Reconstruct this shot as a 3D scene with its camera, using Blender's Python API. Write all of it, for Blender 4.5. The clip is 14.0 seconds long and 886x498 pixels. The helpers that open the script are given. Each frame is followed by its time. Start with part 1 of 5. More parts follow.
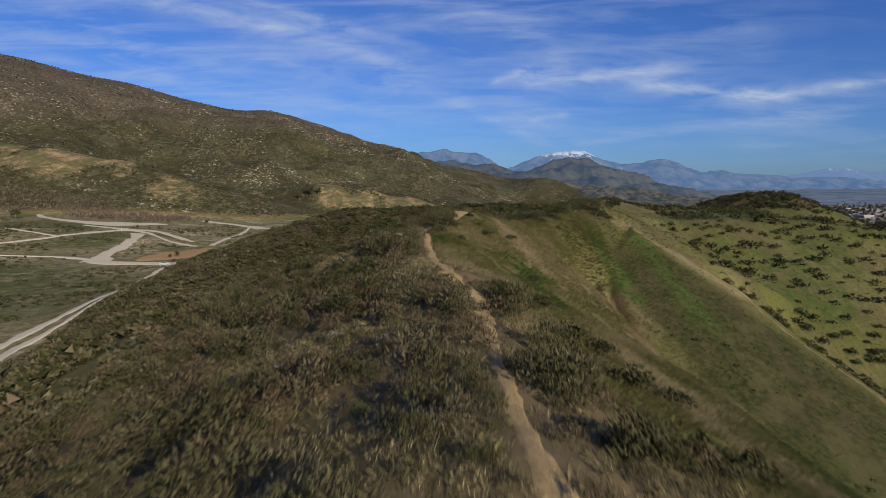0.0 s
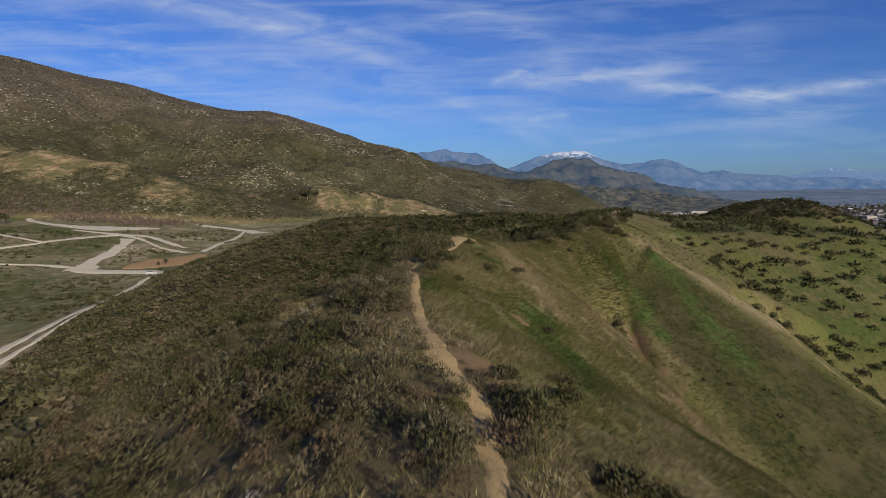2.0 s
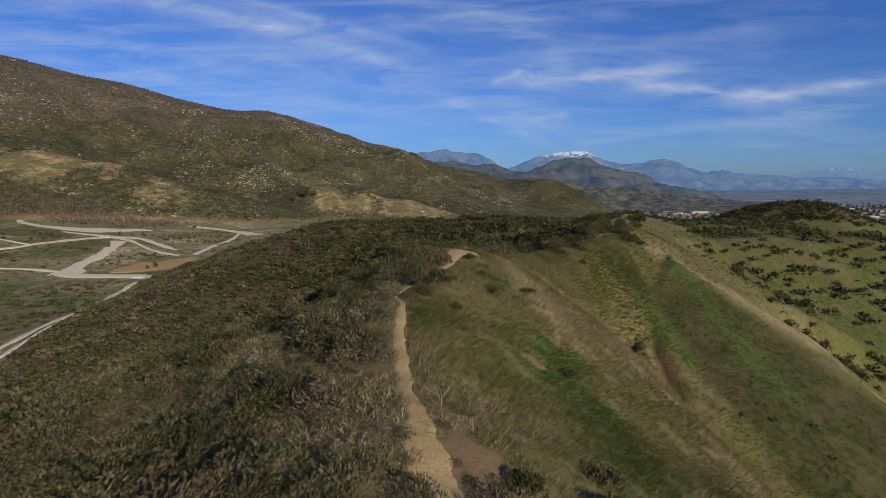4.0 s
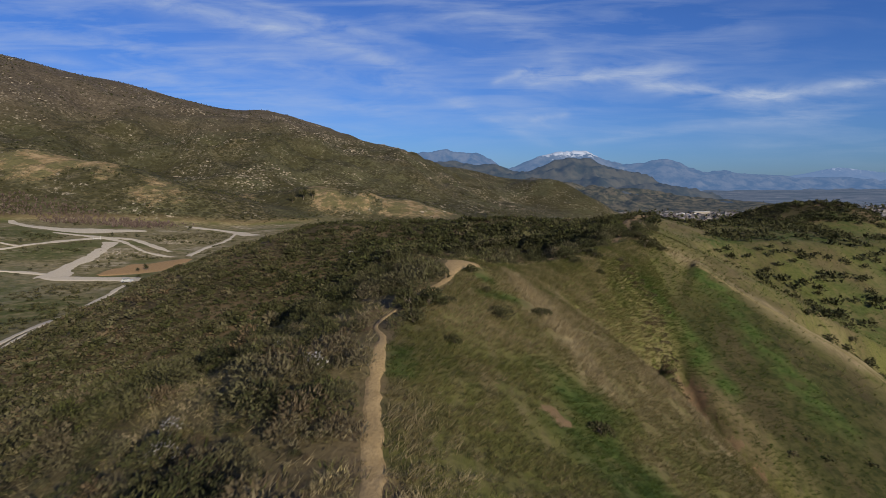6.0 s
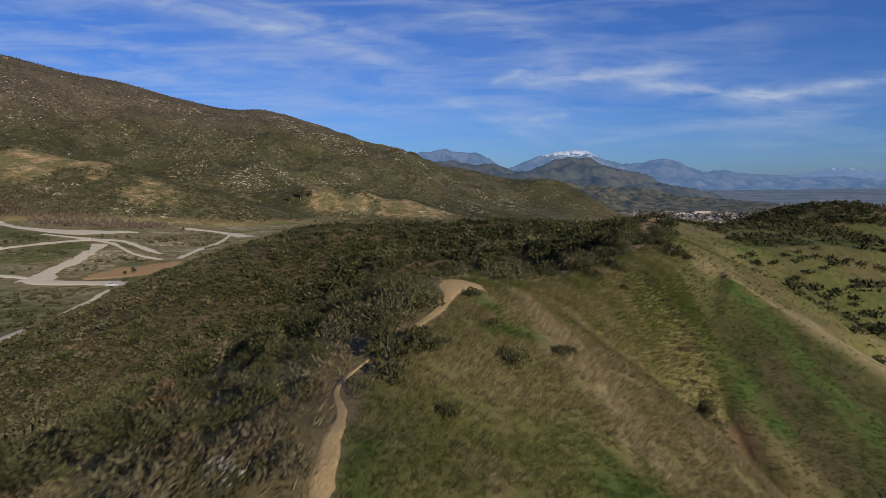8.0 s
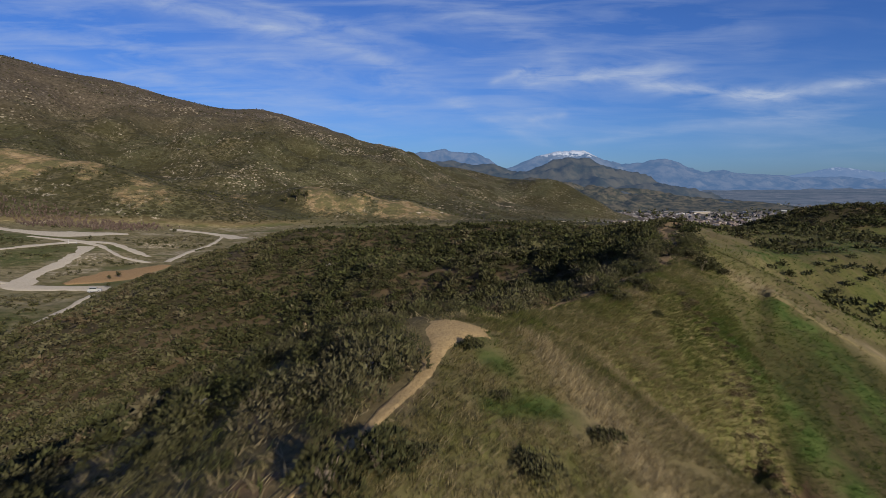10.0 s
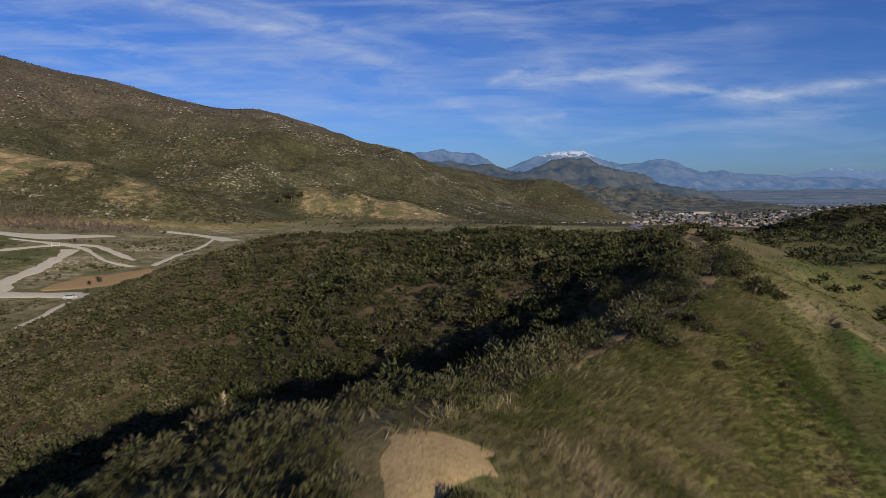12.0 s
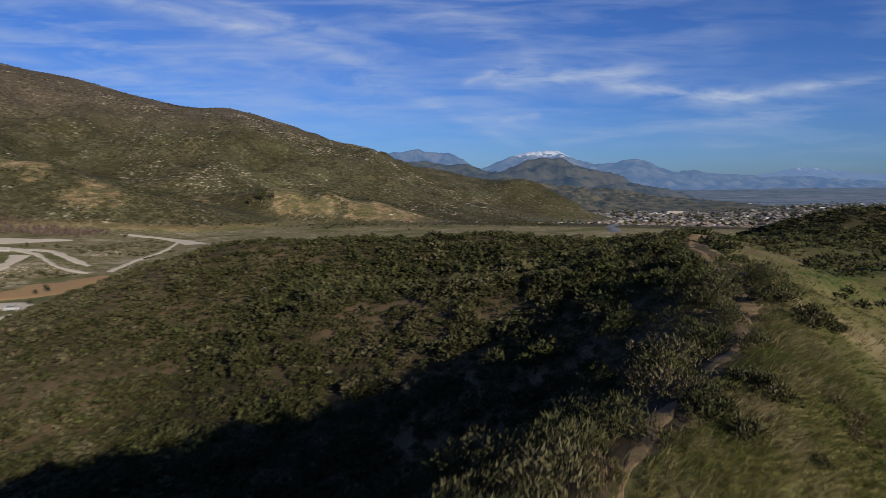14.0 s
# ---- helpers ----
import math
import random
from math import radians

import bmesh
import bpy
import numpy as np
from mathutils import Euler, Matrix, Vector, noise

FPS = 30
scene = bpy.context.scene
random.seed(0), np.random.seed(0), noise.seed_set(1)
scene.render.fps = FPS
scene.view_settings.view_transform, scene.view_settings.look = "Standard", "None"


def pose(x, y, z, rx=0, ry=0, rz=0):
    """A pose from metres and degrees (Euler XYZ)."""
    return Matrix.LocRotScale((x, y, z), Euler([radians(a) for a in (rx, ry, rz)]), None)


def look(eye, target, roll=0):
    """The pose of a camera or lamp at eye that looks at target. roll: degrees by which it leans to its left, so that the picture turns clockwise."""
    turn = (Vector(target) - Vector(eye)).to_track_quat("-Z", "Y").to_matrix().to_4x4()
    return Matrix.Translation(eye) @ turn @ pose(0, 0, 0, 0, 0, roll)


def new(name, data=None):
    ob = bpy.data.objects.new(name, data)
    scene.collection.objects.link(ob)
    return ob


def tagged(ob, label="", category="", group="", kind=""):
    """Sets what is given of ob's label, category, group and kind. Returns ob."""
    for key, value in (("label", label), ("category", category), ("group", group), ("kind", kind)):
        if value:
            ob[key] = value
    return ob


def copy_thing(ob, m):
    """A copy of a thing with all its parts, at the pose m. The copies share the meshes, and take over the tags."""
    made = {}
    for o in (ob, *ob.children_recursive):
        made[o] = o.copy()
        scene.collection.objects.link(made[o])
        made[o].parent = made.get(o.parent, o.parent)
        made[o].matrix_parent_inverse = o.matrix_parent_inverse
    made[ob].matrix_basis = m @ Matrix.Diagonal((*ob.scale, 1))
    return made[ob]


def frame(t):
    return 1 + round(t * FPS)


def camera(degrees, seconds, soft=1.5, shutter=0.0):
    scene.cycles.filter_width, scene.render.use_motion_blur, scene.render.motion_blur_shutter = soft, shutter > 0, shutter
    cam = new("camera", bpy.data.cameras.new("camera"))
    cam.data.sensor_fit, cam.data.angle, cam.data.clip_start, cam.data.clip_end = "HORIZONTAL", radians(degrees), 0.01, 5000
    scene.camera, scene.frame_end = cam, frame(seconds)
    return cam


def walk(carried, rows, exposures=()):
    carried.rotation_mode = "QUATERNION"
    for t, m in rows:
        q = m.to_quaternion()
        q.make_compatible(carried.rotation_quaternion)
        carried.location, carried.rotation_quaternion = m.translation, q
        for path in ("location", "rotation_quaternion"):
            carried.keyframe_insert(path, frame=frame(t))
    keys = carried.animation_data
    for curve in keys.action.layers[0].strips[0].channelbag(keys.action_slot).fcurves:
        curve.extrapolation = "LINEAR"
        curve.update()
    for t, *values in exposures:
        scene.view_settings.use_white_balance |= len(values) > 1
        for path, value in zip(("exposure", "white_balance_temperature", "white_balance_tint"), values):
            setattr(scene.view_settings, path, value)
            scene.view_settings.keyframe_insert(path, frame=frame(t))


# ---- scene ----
cam = camera(72.7, 14.0, soft=0.7, shutter=0.9)
METRES, EYE, TILT, LEAN, TURN = 75.0, 50.0, -6.4, 0.0, 0.0
ROWS = [
    (0.0, 0.0, 0.0, 0.0, 0.0, 0.0, 0.0),
    (0.5, 0.0024, 0.0381, 0.0139, 0.01, -0.0, 0.0),
    (1.0, 0.0045, 0.0782, 0.0273, 0.02, 0.01, 0.01),
    (1.5, 0.0063, 0.1144, 0.0373, 0.01, 0.01, 0.03),
    (2.0, 0.0081, 0.1524, 0.0473, 0.02, -0.0, 0.03),
    (2.5, 0.0096, 0.1858, 0.0549, 0.02, -0.0, 0.04),
    (3.0, 0.011, 0.2206, 0.0599, 0.01, 0.0, 0.04),
    (5.5, 0.0174, 0.3726, 0.0737, 0.07, 0.01, 0.05),
    (6.0, 0.0184, 0.4049, 0.077, 0.09, 0.0, 0.04),
    (6.5, 0.0191, 0.4347, 0.08, 0.08, -0.0, 0.06),
    (7.0, 0.0203, 0.468, 0.0835, 0.1, -0.02, 0.06),
    (7.5, 0.0214, 0.4995, 0.0867, 0.09, -0.01, 0.07),
    (8.0, 0.0229, 0.534, 0.0912, 0.03, -0.01, 0.08),
    (10.5, 0.0313, 0.7101, 0.1139, -0.16, -0.0, 0.12),
    (11.0, 0.0337, 0.7495, 0.1195, -0.24, -0.01, 0.14),
    (11.5, 0.0361, 0.787, 0.1245, -0.24, -0.0, 0.15),
    (12.0, 0.039, 0.8291, 0.1292, -0.23, 0.02, 0.13),
    (12.5, 0.0417, 0.8669, 0.1343, -0.22, 0.02, 0.14),
    (13.0, 0.0445, 0.9072, 0.1391, -0.22, 0.02, 0.14),
    (13.5, 0.0469, 0.945, 0.1431, -0.49, 0.04, 0.17),
    (14.0, 0.0501, 0.9851, 0.1474, -2.49, 0.02, 0.5),
]
walk(cam, [(t, pose(0, 0, EYE, TILT, LEAN, TURN) @ pose(METRES * x, METRES * y, METRES * z, 90 + pitch, roll, yaw)) for t, x, y, z, yaw, pitch, roll in ROWS],
     exposures=[(0.0, 0.38), (3.2, 0.38), (5.3, 0.33), (14.0, 0.32)])

# ---- daylight ----
SUN_ELEVATION, SUN_AZIMUTH = 19.0, 150.0   # degrees; azimuth clockwise from +y
# wisps of cirrus: from u, v to u, v, half width, strength
CIRRUS = [
    (-0.497, 0.289, -0.082, 0.187, 0.019, 0.75),
    (-0.721, 0.209, -0.317, 0.131, 0.012, 0.35),
    (-0.349, 0.19, 0.014, 0.133, 0.021, 0.45),
    (0.136, 0.157, 0.361, 0.169, 0.014, 1.0),
    (0.301, 0.148, 0.518, 0.129, 0.011, 1.05),
    (0.475, 0.129, 0.72, 0.157, 0.011, 0.8),
    (0.295, 0.078, 0.623, 0.098, 0.008, 0.35),
    (0.084, 0.114, 0.217, 0.063, 0.018, 0.4),
    (-0.274, 0.136, -0.039, 0.102, 0.013, 0.4),
    (-0.072, 0.282, 0.196, 0.203, 0.03, 0.35),
    (0.436, 0.055, 0.711, 0.057, 0.007, 0.3),
    (-0.45, 0.315, -0.10, 0.222, 0.010, 0.55),
    (0.02, 0.118, 0.16, 0.060, 0.009, 0.5),
    (0.08, 0.152, 0.135, 0.175, 0.006, 0.6),
    (0.14, 0.095, 0.19, 0.103, 0.006, 0.5),
    (0.22, 0.060, 0.38, 0.078, 0.005, 0.45),
    (0.127, 0.157, 0.188, 0.178, 0.014, 0.35),
]
SKY_TINT, CLOUD = (0.50, 0.81, 1.54, 1), (7.6, 8.8, 11.0, 1)
world = bpy.data.worlds.new("world")
scene.world = world
world.use_nodes = True
wn, wl = world.node_tree.nodes, world.node_tree.links
wn.clear()


def math_node(nodes, links, op, a, b=None, c=None, clamp=False):
    n = nodes.new("ShaderNodeMath")
    n.operation, n.use_clamp = op, clamp
    for socket, v in zip(n.inputs, (a, b, c)):
        if v is None:
            continue
        if isinstance(v, (int, float)):
            socket.default_value = v
        else:
            links.new(v, socket)
    return n.outputs[0]


def build_sky():
    def m(op, a, b=None, c=None, clamp=False):
        return math_node(wn, wl, op, a, b, c, clamp)
    sky = wn.new("ShaderNodeTexSky")
    sky.sky_type, sky.sun_disc = "NISHITA", False
    sky.sun_elevation, sky.sun_rotation = radians(SUN_ELEVATION), radians(SUN_AZIMUTH)
    sky.altitude, sky.air_density, sky.dust_density, sky.ozone_density = 600, 1.0, 0.5, 3.0
    coord = wn.new("ShaderNodeTexCoord")
    sep = wn.new("ShaderNodeSeparateXYZ")
    wl.new(coord.outputs["Generated"], sep.inputs[0])
    # high cirrus: u to the right, v up, both over the distance ahead
    ahead = m("ADD", m("ABSOLUTE", sep.outputs["Y"]), 0.05)
    u, v = m("DIVIDE", sep.outputs["X"], ahead), m("DIVIDE", sep.outputs["Z"], ahead)
    flat = wn.new("ShaderNodeCombineXYZ")
    wl.new(u, flat.inputs[0]), wl.new(v, flat.inputs[1])

    def streaks(turn, scale, size, detail, low, gain):
        place = wn.new("ShaderNodeMapping")
        place.inputs["Rotation"].default_value, place.inputs["Scale"].default_value = (0, 0, radians(turn)), scale
        wl.new(flat.outputs[0], place.inputs[0])
        n = wn.new("ShaderNodeTexNoise")
        n.inputs["Scale"].default_value, n.inputs["Detail"].default_value = size, detail
        n.inputs["Roughness"].default_value, n.inputs["Distortion"].default_value = 0.6, 0.5
        wl.new(place.outputs[0], n.inputs["Vector"])
        return m("MULTIPLY", m("SUBTRACT", n.outputs["Fac"], low), gain, clamp=True)

    veil = m("MULTIPLY", streaks(13, (1.0, 8.0, 1), 4.2, 10, 0.42, 3.4), streaks(10, (1, 2.4, 1), 2.2, 3, 0.33, 2.8))
    amount = m("MULTIPLY", veil, 0.60)
    feather = streaks(24, (3.0, 12.0, 1), 3.4, 7, 0.30, 2.0)
    for u0, v0, u1, v1, w, strength in CIRRUS:
        length = math.hypot(u1 - u0, v1 - v0)
        cu, cv = (u1 - u0) / length, (v1 - v0) / length
        du, dv = m("SUBTRACT", u, u0), m("SUBTRACT", v, v0)
        along = m("DIVIDE", m("ADD", m("MULTIPLY", du, cu), m("MULTIPLY", dv, cv)), length)
        across = m("DIVIDE", m("SUBTRACT", m("MULTIPLY", dv, cu), m("MULTIPLY", du, cv)), w)
        ends = m("MULTIPLY", m("SUBTRACT", along, 0.5), 1.7)
        fall = m("ADD", m("POWER", m("ABSOLUTE", across), 1.5), m("POWER", m("ABSOLUTE", ends), 6))
        amount = m("ADD", amount, m("MULTIPLY", m("MULTIPLY", m("EXPONENT", m("MULTIPLY", fall, -1.0)), feather), strength))
    above = m("MULTIPLY", m("MULTIPLY", sep.outputs["Z"], 9.0, clamp=True), m("GREATER_THAN", sep.outputs["Z"], 0.0))
    tint = wn.new("ShaderNodeMix")
    tint.data_type, tint.blend_type = "RGBA", "MULTIPLY"
    tint.inputs["Factor"].default_value = 1
    wl.new(sky.outputs[0], tint.inputs["A"])
    tint.inputs["B"].default_value = SKY_TINT
    mix = wn.new("ShaderNodeMix")
    mix.data_type = "RGBA"
    wl.new(m("MULTIPLY", m("MINIMUM", amount, 0.8), above), mix.inputs["Factor"])
    wl.new(tint.outputs["Result"], mix.inputs["A"])
    mix.inputs["B"].default_value = CLOUD
    back = wn.new("ShaderNodeBackground")
    back.inputs["Strength"].default_value = 0.05
    wl.new(mix.outputs["Result"], back.inputs["Color"])
    out = wn.new("ShaderNodeOutputWorld")
    wl.new(back.outputs[0], out.inputs["Surface"])


build_sky()
sun_data = bpy.data.lights.new("sun", "SUN")
sun_data.energy, sun_data.angle, sun_data.color = 5.0, radians(0.53), (1.0, 0.885, 0.70)
sun = new("sun", sun_data)
_e, _a = radians(SUN_ELEVATION), radians(SUN_AZIMUTH)
sun.matrix_world = look((200 * math.sin(_a) * math.cos(_e), 200 * math.cos(_a) * math.cos(_e), 60 + 200 * math.sin(_e)), (0, 0, 60))

# ---- materials ----
class Mat:
    """A node material with short ways to add nodes."""

    def __init__(self, name):
        self.m = bpy.data.materials.new(name)
        self.m.use_nodes = True
        self.n, self.l = self.m.node_tree.nodes, self.m.node_tree.links
        self.bsdf = self.n["Principled BSDF"]
        self.pos = self.n.new("ShaderNodeNewGeometry").outputs["Position"]

    def math(self, op, a, b=None, c=None, clamp=False):
        return math_node(self.n, self.l, op, a, b, c, clamp)

    def put(self, socket, v):
        if isinstance(v, (int, float)):
            socket.default_value = v
        elif isinstance(v, tuple):
            socket.default_value = (*v, 1) if len(v) == 3 and socket.type == "RGBA" else v
        else:
            self.l.new(v, socket)

    def scaled(self, scale, turn=0.0):
        n = self.n.new("ShaderNodeMapping")
        n.inputs["Scale"].default_value, n.inputs["Rotation"].default_value = scale, (0, 0, radians(turn))
        self.l.new(self.pos, n.inputs[0])
        return n.outputs[0]

    def noise(self, size, detail=4, rough=0.55, vector=None, distortion=0.0):
        """Noise from 0 to 1; size: metres a bump."""
        n = self.n.new("ShaderNodeTexNoise")
        n.inputs["Scale"].default_value, n.inputs["Detail"].default_value = 1 / size, detail
        n.inputs["Roughness"].default_value, n.inputs["Distortion"].default_value = rough, distortion
        self.l.new(vector if vector else self.pos, n.inputs["Vector"])
        return n.outputs["Fac"]

    def cells(self, size, vector=None, out="Distance", smooth=False):
        n = self.n.new("ShaderNodeTexVoronoi")
        n.inputs["Scale"].default_value = 1 / size
        if smooth:
            n.feature = "SMOOTH_F1"
        self.l.new(vector if vector else self.pos, n.inputs["Vector"])
        return n.outputs[out]

    def step(self, v, low, high):
        n = self.n.new("ShaderNodeMapRange")
        n.interpolation_type = "SMOOTHSTEP"
        n.inputs["From Min"].default_value, n.inputs["From Max"].default_value = low, high
        self.l.new(v, n.inputs["Value"])
        return n.outputs["Result"]

    def mix(self, f, a, b):
        n = self.n.new("ShaderNodeMix")
        n.data_type = "RGBA"
        self.put(n.inputs["Factor"], f), self.put(n.inputs["A"], a), self.put(n.inputs["B"], b)
        return n.outputs["Result"]

    def ramp(self, v, *stops):
        n = self.n.new("ShaderNodeValToRGB")
        e = n.color_ramp.elements
        while len(e) < len(stops):
            e.new(0.5)
        for k, (at, colour) in zip(e, stops):
            k.position, k.color = at, (*colour, 1)
        self.l.new(v, n.inputs[0])
        return n.outputs[0]

    def times(self, colour, v):
        n = self.n.new("ShaderNodeMix")
        n.data_type, n.blend_type = "RGBA", "MULTIPLY"
        n.inputs["Factor"].default_value = 1
        self.put(n.inputs["A"], colour), self.put(n.inputs["B"], v)
        return n.outputs["Result"]

    def attribute(self, name):
        n = self.n.new("ShaderNodeAttribute")
        n.attribute_name = name
        return n

    def island(self):
        return self.n.new("ShaderNodeNewGeometry").outputs["Random Per Island"]

    def of_object(self):
        return self.n.new("ShaderNodeObjectInfo").outputs["Random"]

    def bump(self, height, strength, distance):
        n = self.n.new("ShaderNodeBump")
        n.inputs["Strength"].default_value, n.inputs["Distance"].default_value = strength, distance
        self.l.new(height, n.inputs["Height"])
        self.l.new(n.outputs[0], self.bsdf.inputs["Normal"])

    def done(self, colour, rough=0.9, spec=0.2):
        self.put(self.bsdf.inputs["Base Color"], colour)
        self.put(self.bsdf.inputs["Roughness"], rough)
        self.bsdf.inputs["Specular IOR Level"].default_value = spec
        return self.m


def ground_material():
    k = Mat("ground")
    zone = k.attribute("zone")
    sep = k.n.new("ShaderNodeSeparateColor")
    k.l.new(zone.outputs["Color"], sep.inputs[0])
    grass, brush, sand = sep.outputs[0], sep.outputs[1], sep.outputs[2]
    far = zone.outputs["Alpha"]
    fine, mid, wide = k.noise(0.22, 5, 0.7), k.noise(2.2, 5), k.noise(17, 5)
    broad = k.noise(90, 5)
    soil = k.mix(mid, (0.135, 0.092, 0.052), (0.235, 0.168, 0.098))
    soil = k.mix(k.step(fine, 0.35, 0.7), soil, (0.136, 0.095, 0.060))
    # grass: green swales and straw-coloured streaks down the slope
    streak = k.noise(1.0, 5, 0.65, k.scaled((1.3, 0.28, 0.6), 35))
    straw = k.mix(fine, (0.172, 0.138, 0.072), (0.092, 0.078, 0.036))
    green = k.mix(k.step(fine, 0.3, 0.7), (0.060, 0.066, 0.017), (0.108, 0.106, 0.034))
    dry = k.math("ADD", k.math("MULTIPLY", streak, 0.55), k.math("MULTIPLY", wide, 0.6))
    turf = k.mix(k.step(dry, 0.46, 0.70), green, straw)
    turf = k.mix(k.math("MULTIPLY", k.step(k.noise(0.7, 4, 0.7), 0.52, 0.66), 0.7), turf, (0.042, 0.044, 0.016))
    away = k.n.new("ShaderNodeSeparateXYZ")
    k.l.new(k.pos, away.inputs[0])
    # leaf litter, darkened under closed brush to stand in for shade between shrubs
    closed_shade = k.math("MAXIMUM", k.step(away.outputs["Y"], 78, 90), k.step(away.outputs["X"], -12, -24))
    litter = k.mix(closed_shade, k.mix(k.step(fine, 0.3, 0.7), (0.070, 0.058, 0.029), (0.150, 0.122, 0.062)), k.mix(k.step(fine, 0.3, 0.7), (0.022, 0.020, 0.011), (0.055, 0.045, 0.025)))
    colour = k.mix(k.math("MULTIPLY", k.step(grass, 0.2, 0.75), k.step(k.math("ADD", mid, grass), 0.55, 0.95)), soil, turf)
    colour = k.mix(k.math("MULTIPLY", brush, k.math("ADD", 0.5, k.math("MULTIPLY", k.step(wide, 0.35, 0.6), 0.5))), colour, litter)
    pale_share = k.attribute("wear").outputs["Alpha"]
    colour = k.mix(k.math("MULTIPLY", k.math("MULTIPLY", pale_share, grass), k.math("ADD", 0.45, k.math("MULTIPLY", streak, 0.8)), clamp=True), colour, k.mix(fine, (0.150, 0.120, 0.066), (0.260, 0.212, 0.128)))
    wet = k.n.new("ShaderNodeSeparateColor")
    scruff = k.mix(k.step(fine, 0.3, 0.7), (0.036, 0.026, 0.016), (0.082, 0.060, 0.036))
    brown = k.math("MULTIPLY", k.step(k.noise(6.5, 6, 0.7, k.scaled((1.0, 0.45, 0.6), 25)), 0.48, 0.60), k.step(away.outputs["X"], 12, 24))
    # past the gully the faces below the saddle carry dark weedy herbs
    herbs = k.mix(k.step(k.noise(0.9, 5, 0.7), 0.36, 0.64), (0.015, 0.020, 0.006), (0.045, 0.044, 0.016))
    herbs = k.mix(k.math("MULTIPLY", k.step(k.noise(5, 4, 0.6), 0.5, 0.65), 0.5), herbs, (0.074, 0.064, 0.030))
    below = k.math("SUBTRACT", k.math("SUBTRACT", away.outputs["X"], 24.5), k.math("MULTIPLY", k.math("SUBTRACT", away.outputs["Y"], 90), -0.32))
    weedy = k.math("MULTIPLY", k.step(k.math("ADD", below, k.math("MULTIPLY", k.math("SUBTRACT", mid, 0.5), 5.0)), 0.0, 5.0), k.math("MULTIPLY", k.step(away.outputs["Z"], 42.5, 37), k.step(k.math("ADD", away.outputs["Y"], k.math("MULTIPLY", away.outputs["X"], 1.15)), 154, 144)))
    colour = k.mix(k.math("MULTIPLY", k.math("MULTIPLY", weedy, grass), 0.95), colour, herbs)
    colour = k.mix(k.math("MULTIPLY", k.math("MULTIPLY", brown, grass), 0.42), colour, scruff)
    k.l.new(k.attribute("damp").outputs["Color"], wet.inputs[0])
    colour = k.mix(k.math("MULTIPLY", wet.outputs[0], k.step(mid, 0.25, 0.6)), colour, k.mix(k.step(k.noise(0.8, 4, 0.7), 0.35, 0.65), (0.024, 0.044, 0.009), (0.056, 0.080, 0.021)))
    # the valley floor: dry olive weeds over grey-tan sand
    weeds = k.mix(k.step(k.noise(3.5, 5, 0.7), 0.35, 0.65), (0.090, 0.081, 0.034), (0.235, 0.198, 0.105))
    weeds = k.mix(k.step(wide, 0.52, 0.66), weeds, k.mix(k.step(k.noise(2.5, 5, 0.7), 0.4, 0.6), (0.17, 0.145, 0.082), (0.35, 0.30, 0.205)))
    weeds = k.mix(k.step(k.noise(45, 3), 0.55, 0.64), weeds, k.mix(mid, (0.075, 0.080, 0.026), (0.125, 0.122, 0.048)))
    weeds = k.mix(k.math("MULTIPLY", wet.outputs[2], k.step(k.noise(5, 5, 0.7), 0.34, 0.56)), weeds, k.mix(k.step(k.noise(2.0, 5, 0.7), 0.35, 0.65), (0.048, 0.060, 0.017), (0.098, 0.104, 0.036)))
    colour = k.mix(wet.outputs[1], colour, weeds)
    # the great hill: close scrub, paler soil and rock between, greener and browner reaches
    dots = k.step(k.cells(3.0), 0.62, 0.34)
    dots2 = k.step(k.cells(7.5), 0.60, 0.30)
    cover = k.step(k.math("ADD", k.math("MULTIPLY", wide, 0.5), k.math("MULTIPLY", broad, 0.6)), 0.42, 0.60)
    scrub = k.mix(mid, (0.022, 0.023, 0.009), (0.050, 0.044, 0.020))
    slope = k.mix(k.step(broad, 0.35, 0.65), (0.066, 0.066, 0.034), (0.100, 0.084, 0.048))
    slope = k.mix(k.step(k.noise(150, 4), 0.50, 0.62), slope, (0.084, 0.080, 0.041))
    slope = k.mix(k.math("MULTIPLY", k.step(k.noise(120, 6, 0.6, None, 1.0), 0.46, 0.60), 0.75), slope, (0.038, 0.036, 0.016))
    slope = k.mix(k.math("MULTIPLY", k.step(k.noise(60, 7, 0.7, k.scaled((1, 0.4, 0.4), 40)), 0.56, 0.68), 0.6), slope, (0.20, 0.165, 0.11))
    slope = k.mix(k.math("MULTIPLY", k.math("MAXIMUM", dots, dots2), k.math("ADD", k.math("MULTIPLY", cover, 0.6), 0.4)), slope, scrub)
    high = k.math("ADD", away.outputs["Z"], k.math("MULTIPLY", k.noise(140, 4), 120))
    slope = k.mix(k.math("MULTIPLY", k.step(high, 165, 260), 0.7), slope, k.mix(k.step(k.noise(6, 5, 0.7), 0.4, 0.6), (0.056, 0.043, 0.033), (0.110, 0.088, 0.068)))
    specks = k.math("MULTIPLY", k.step(k.noise(4.5, 6, 0.75, k.scaled((1, 0.6, 0.6), 25)), 0.55, 0.66), k.step(k.noise(40, 5, 0.65), 0.46, 0.60))
    slope = k.mix(k.math("MULTIPLY", specks, 0.9), slope, (0.33, 0.285, 0.22))
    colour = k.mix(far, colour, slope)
    pale = k.mix(fine, (0.230, 0.200, 0.157), (0.306, 0.272, 0.221))
    colour = k.mix(k.math("MULTIPLY", sand, k.step(k.math("ADD", k.math("MULTIPLY", mid, 0.6), sand), 0.55, 0.95)), colour, pale)
    worn = k.n.new("ShaderNodeSeparateColor")
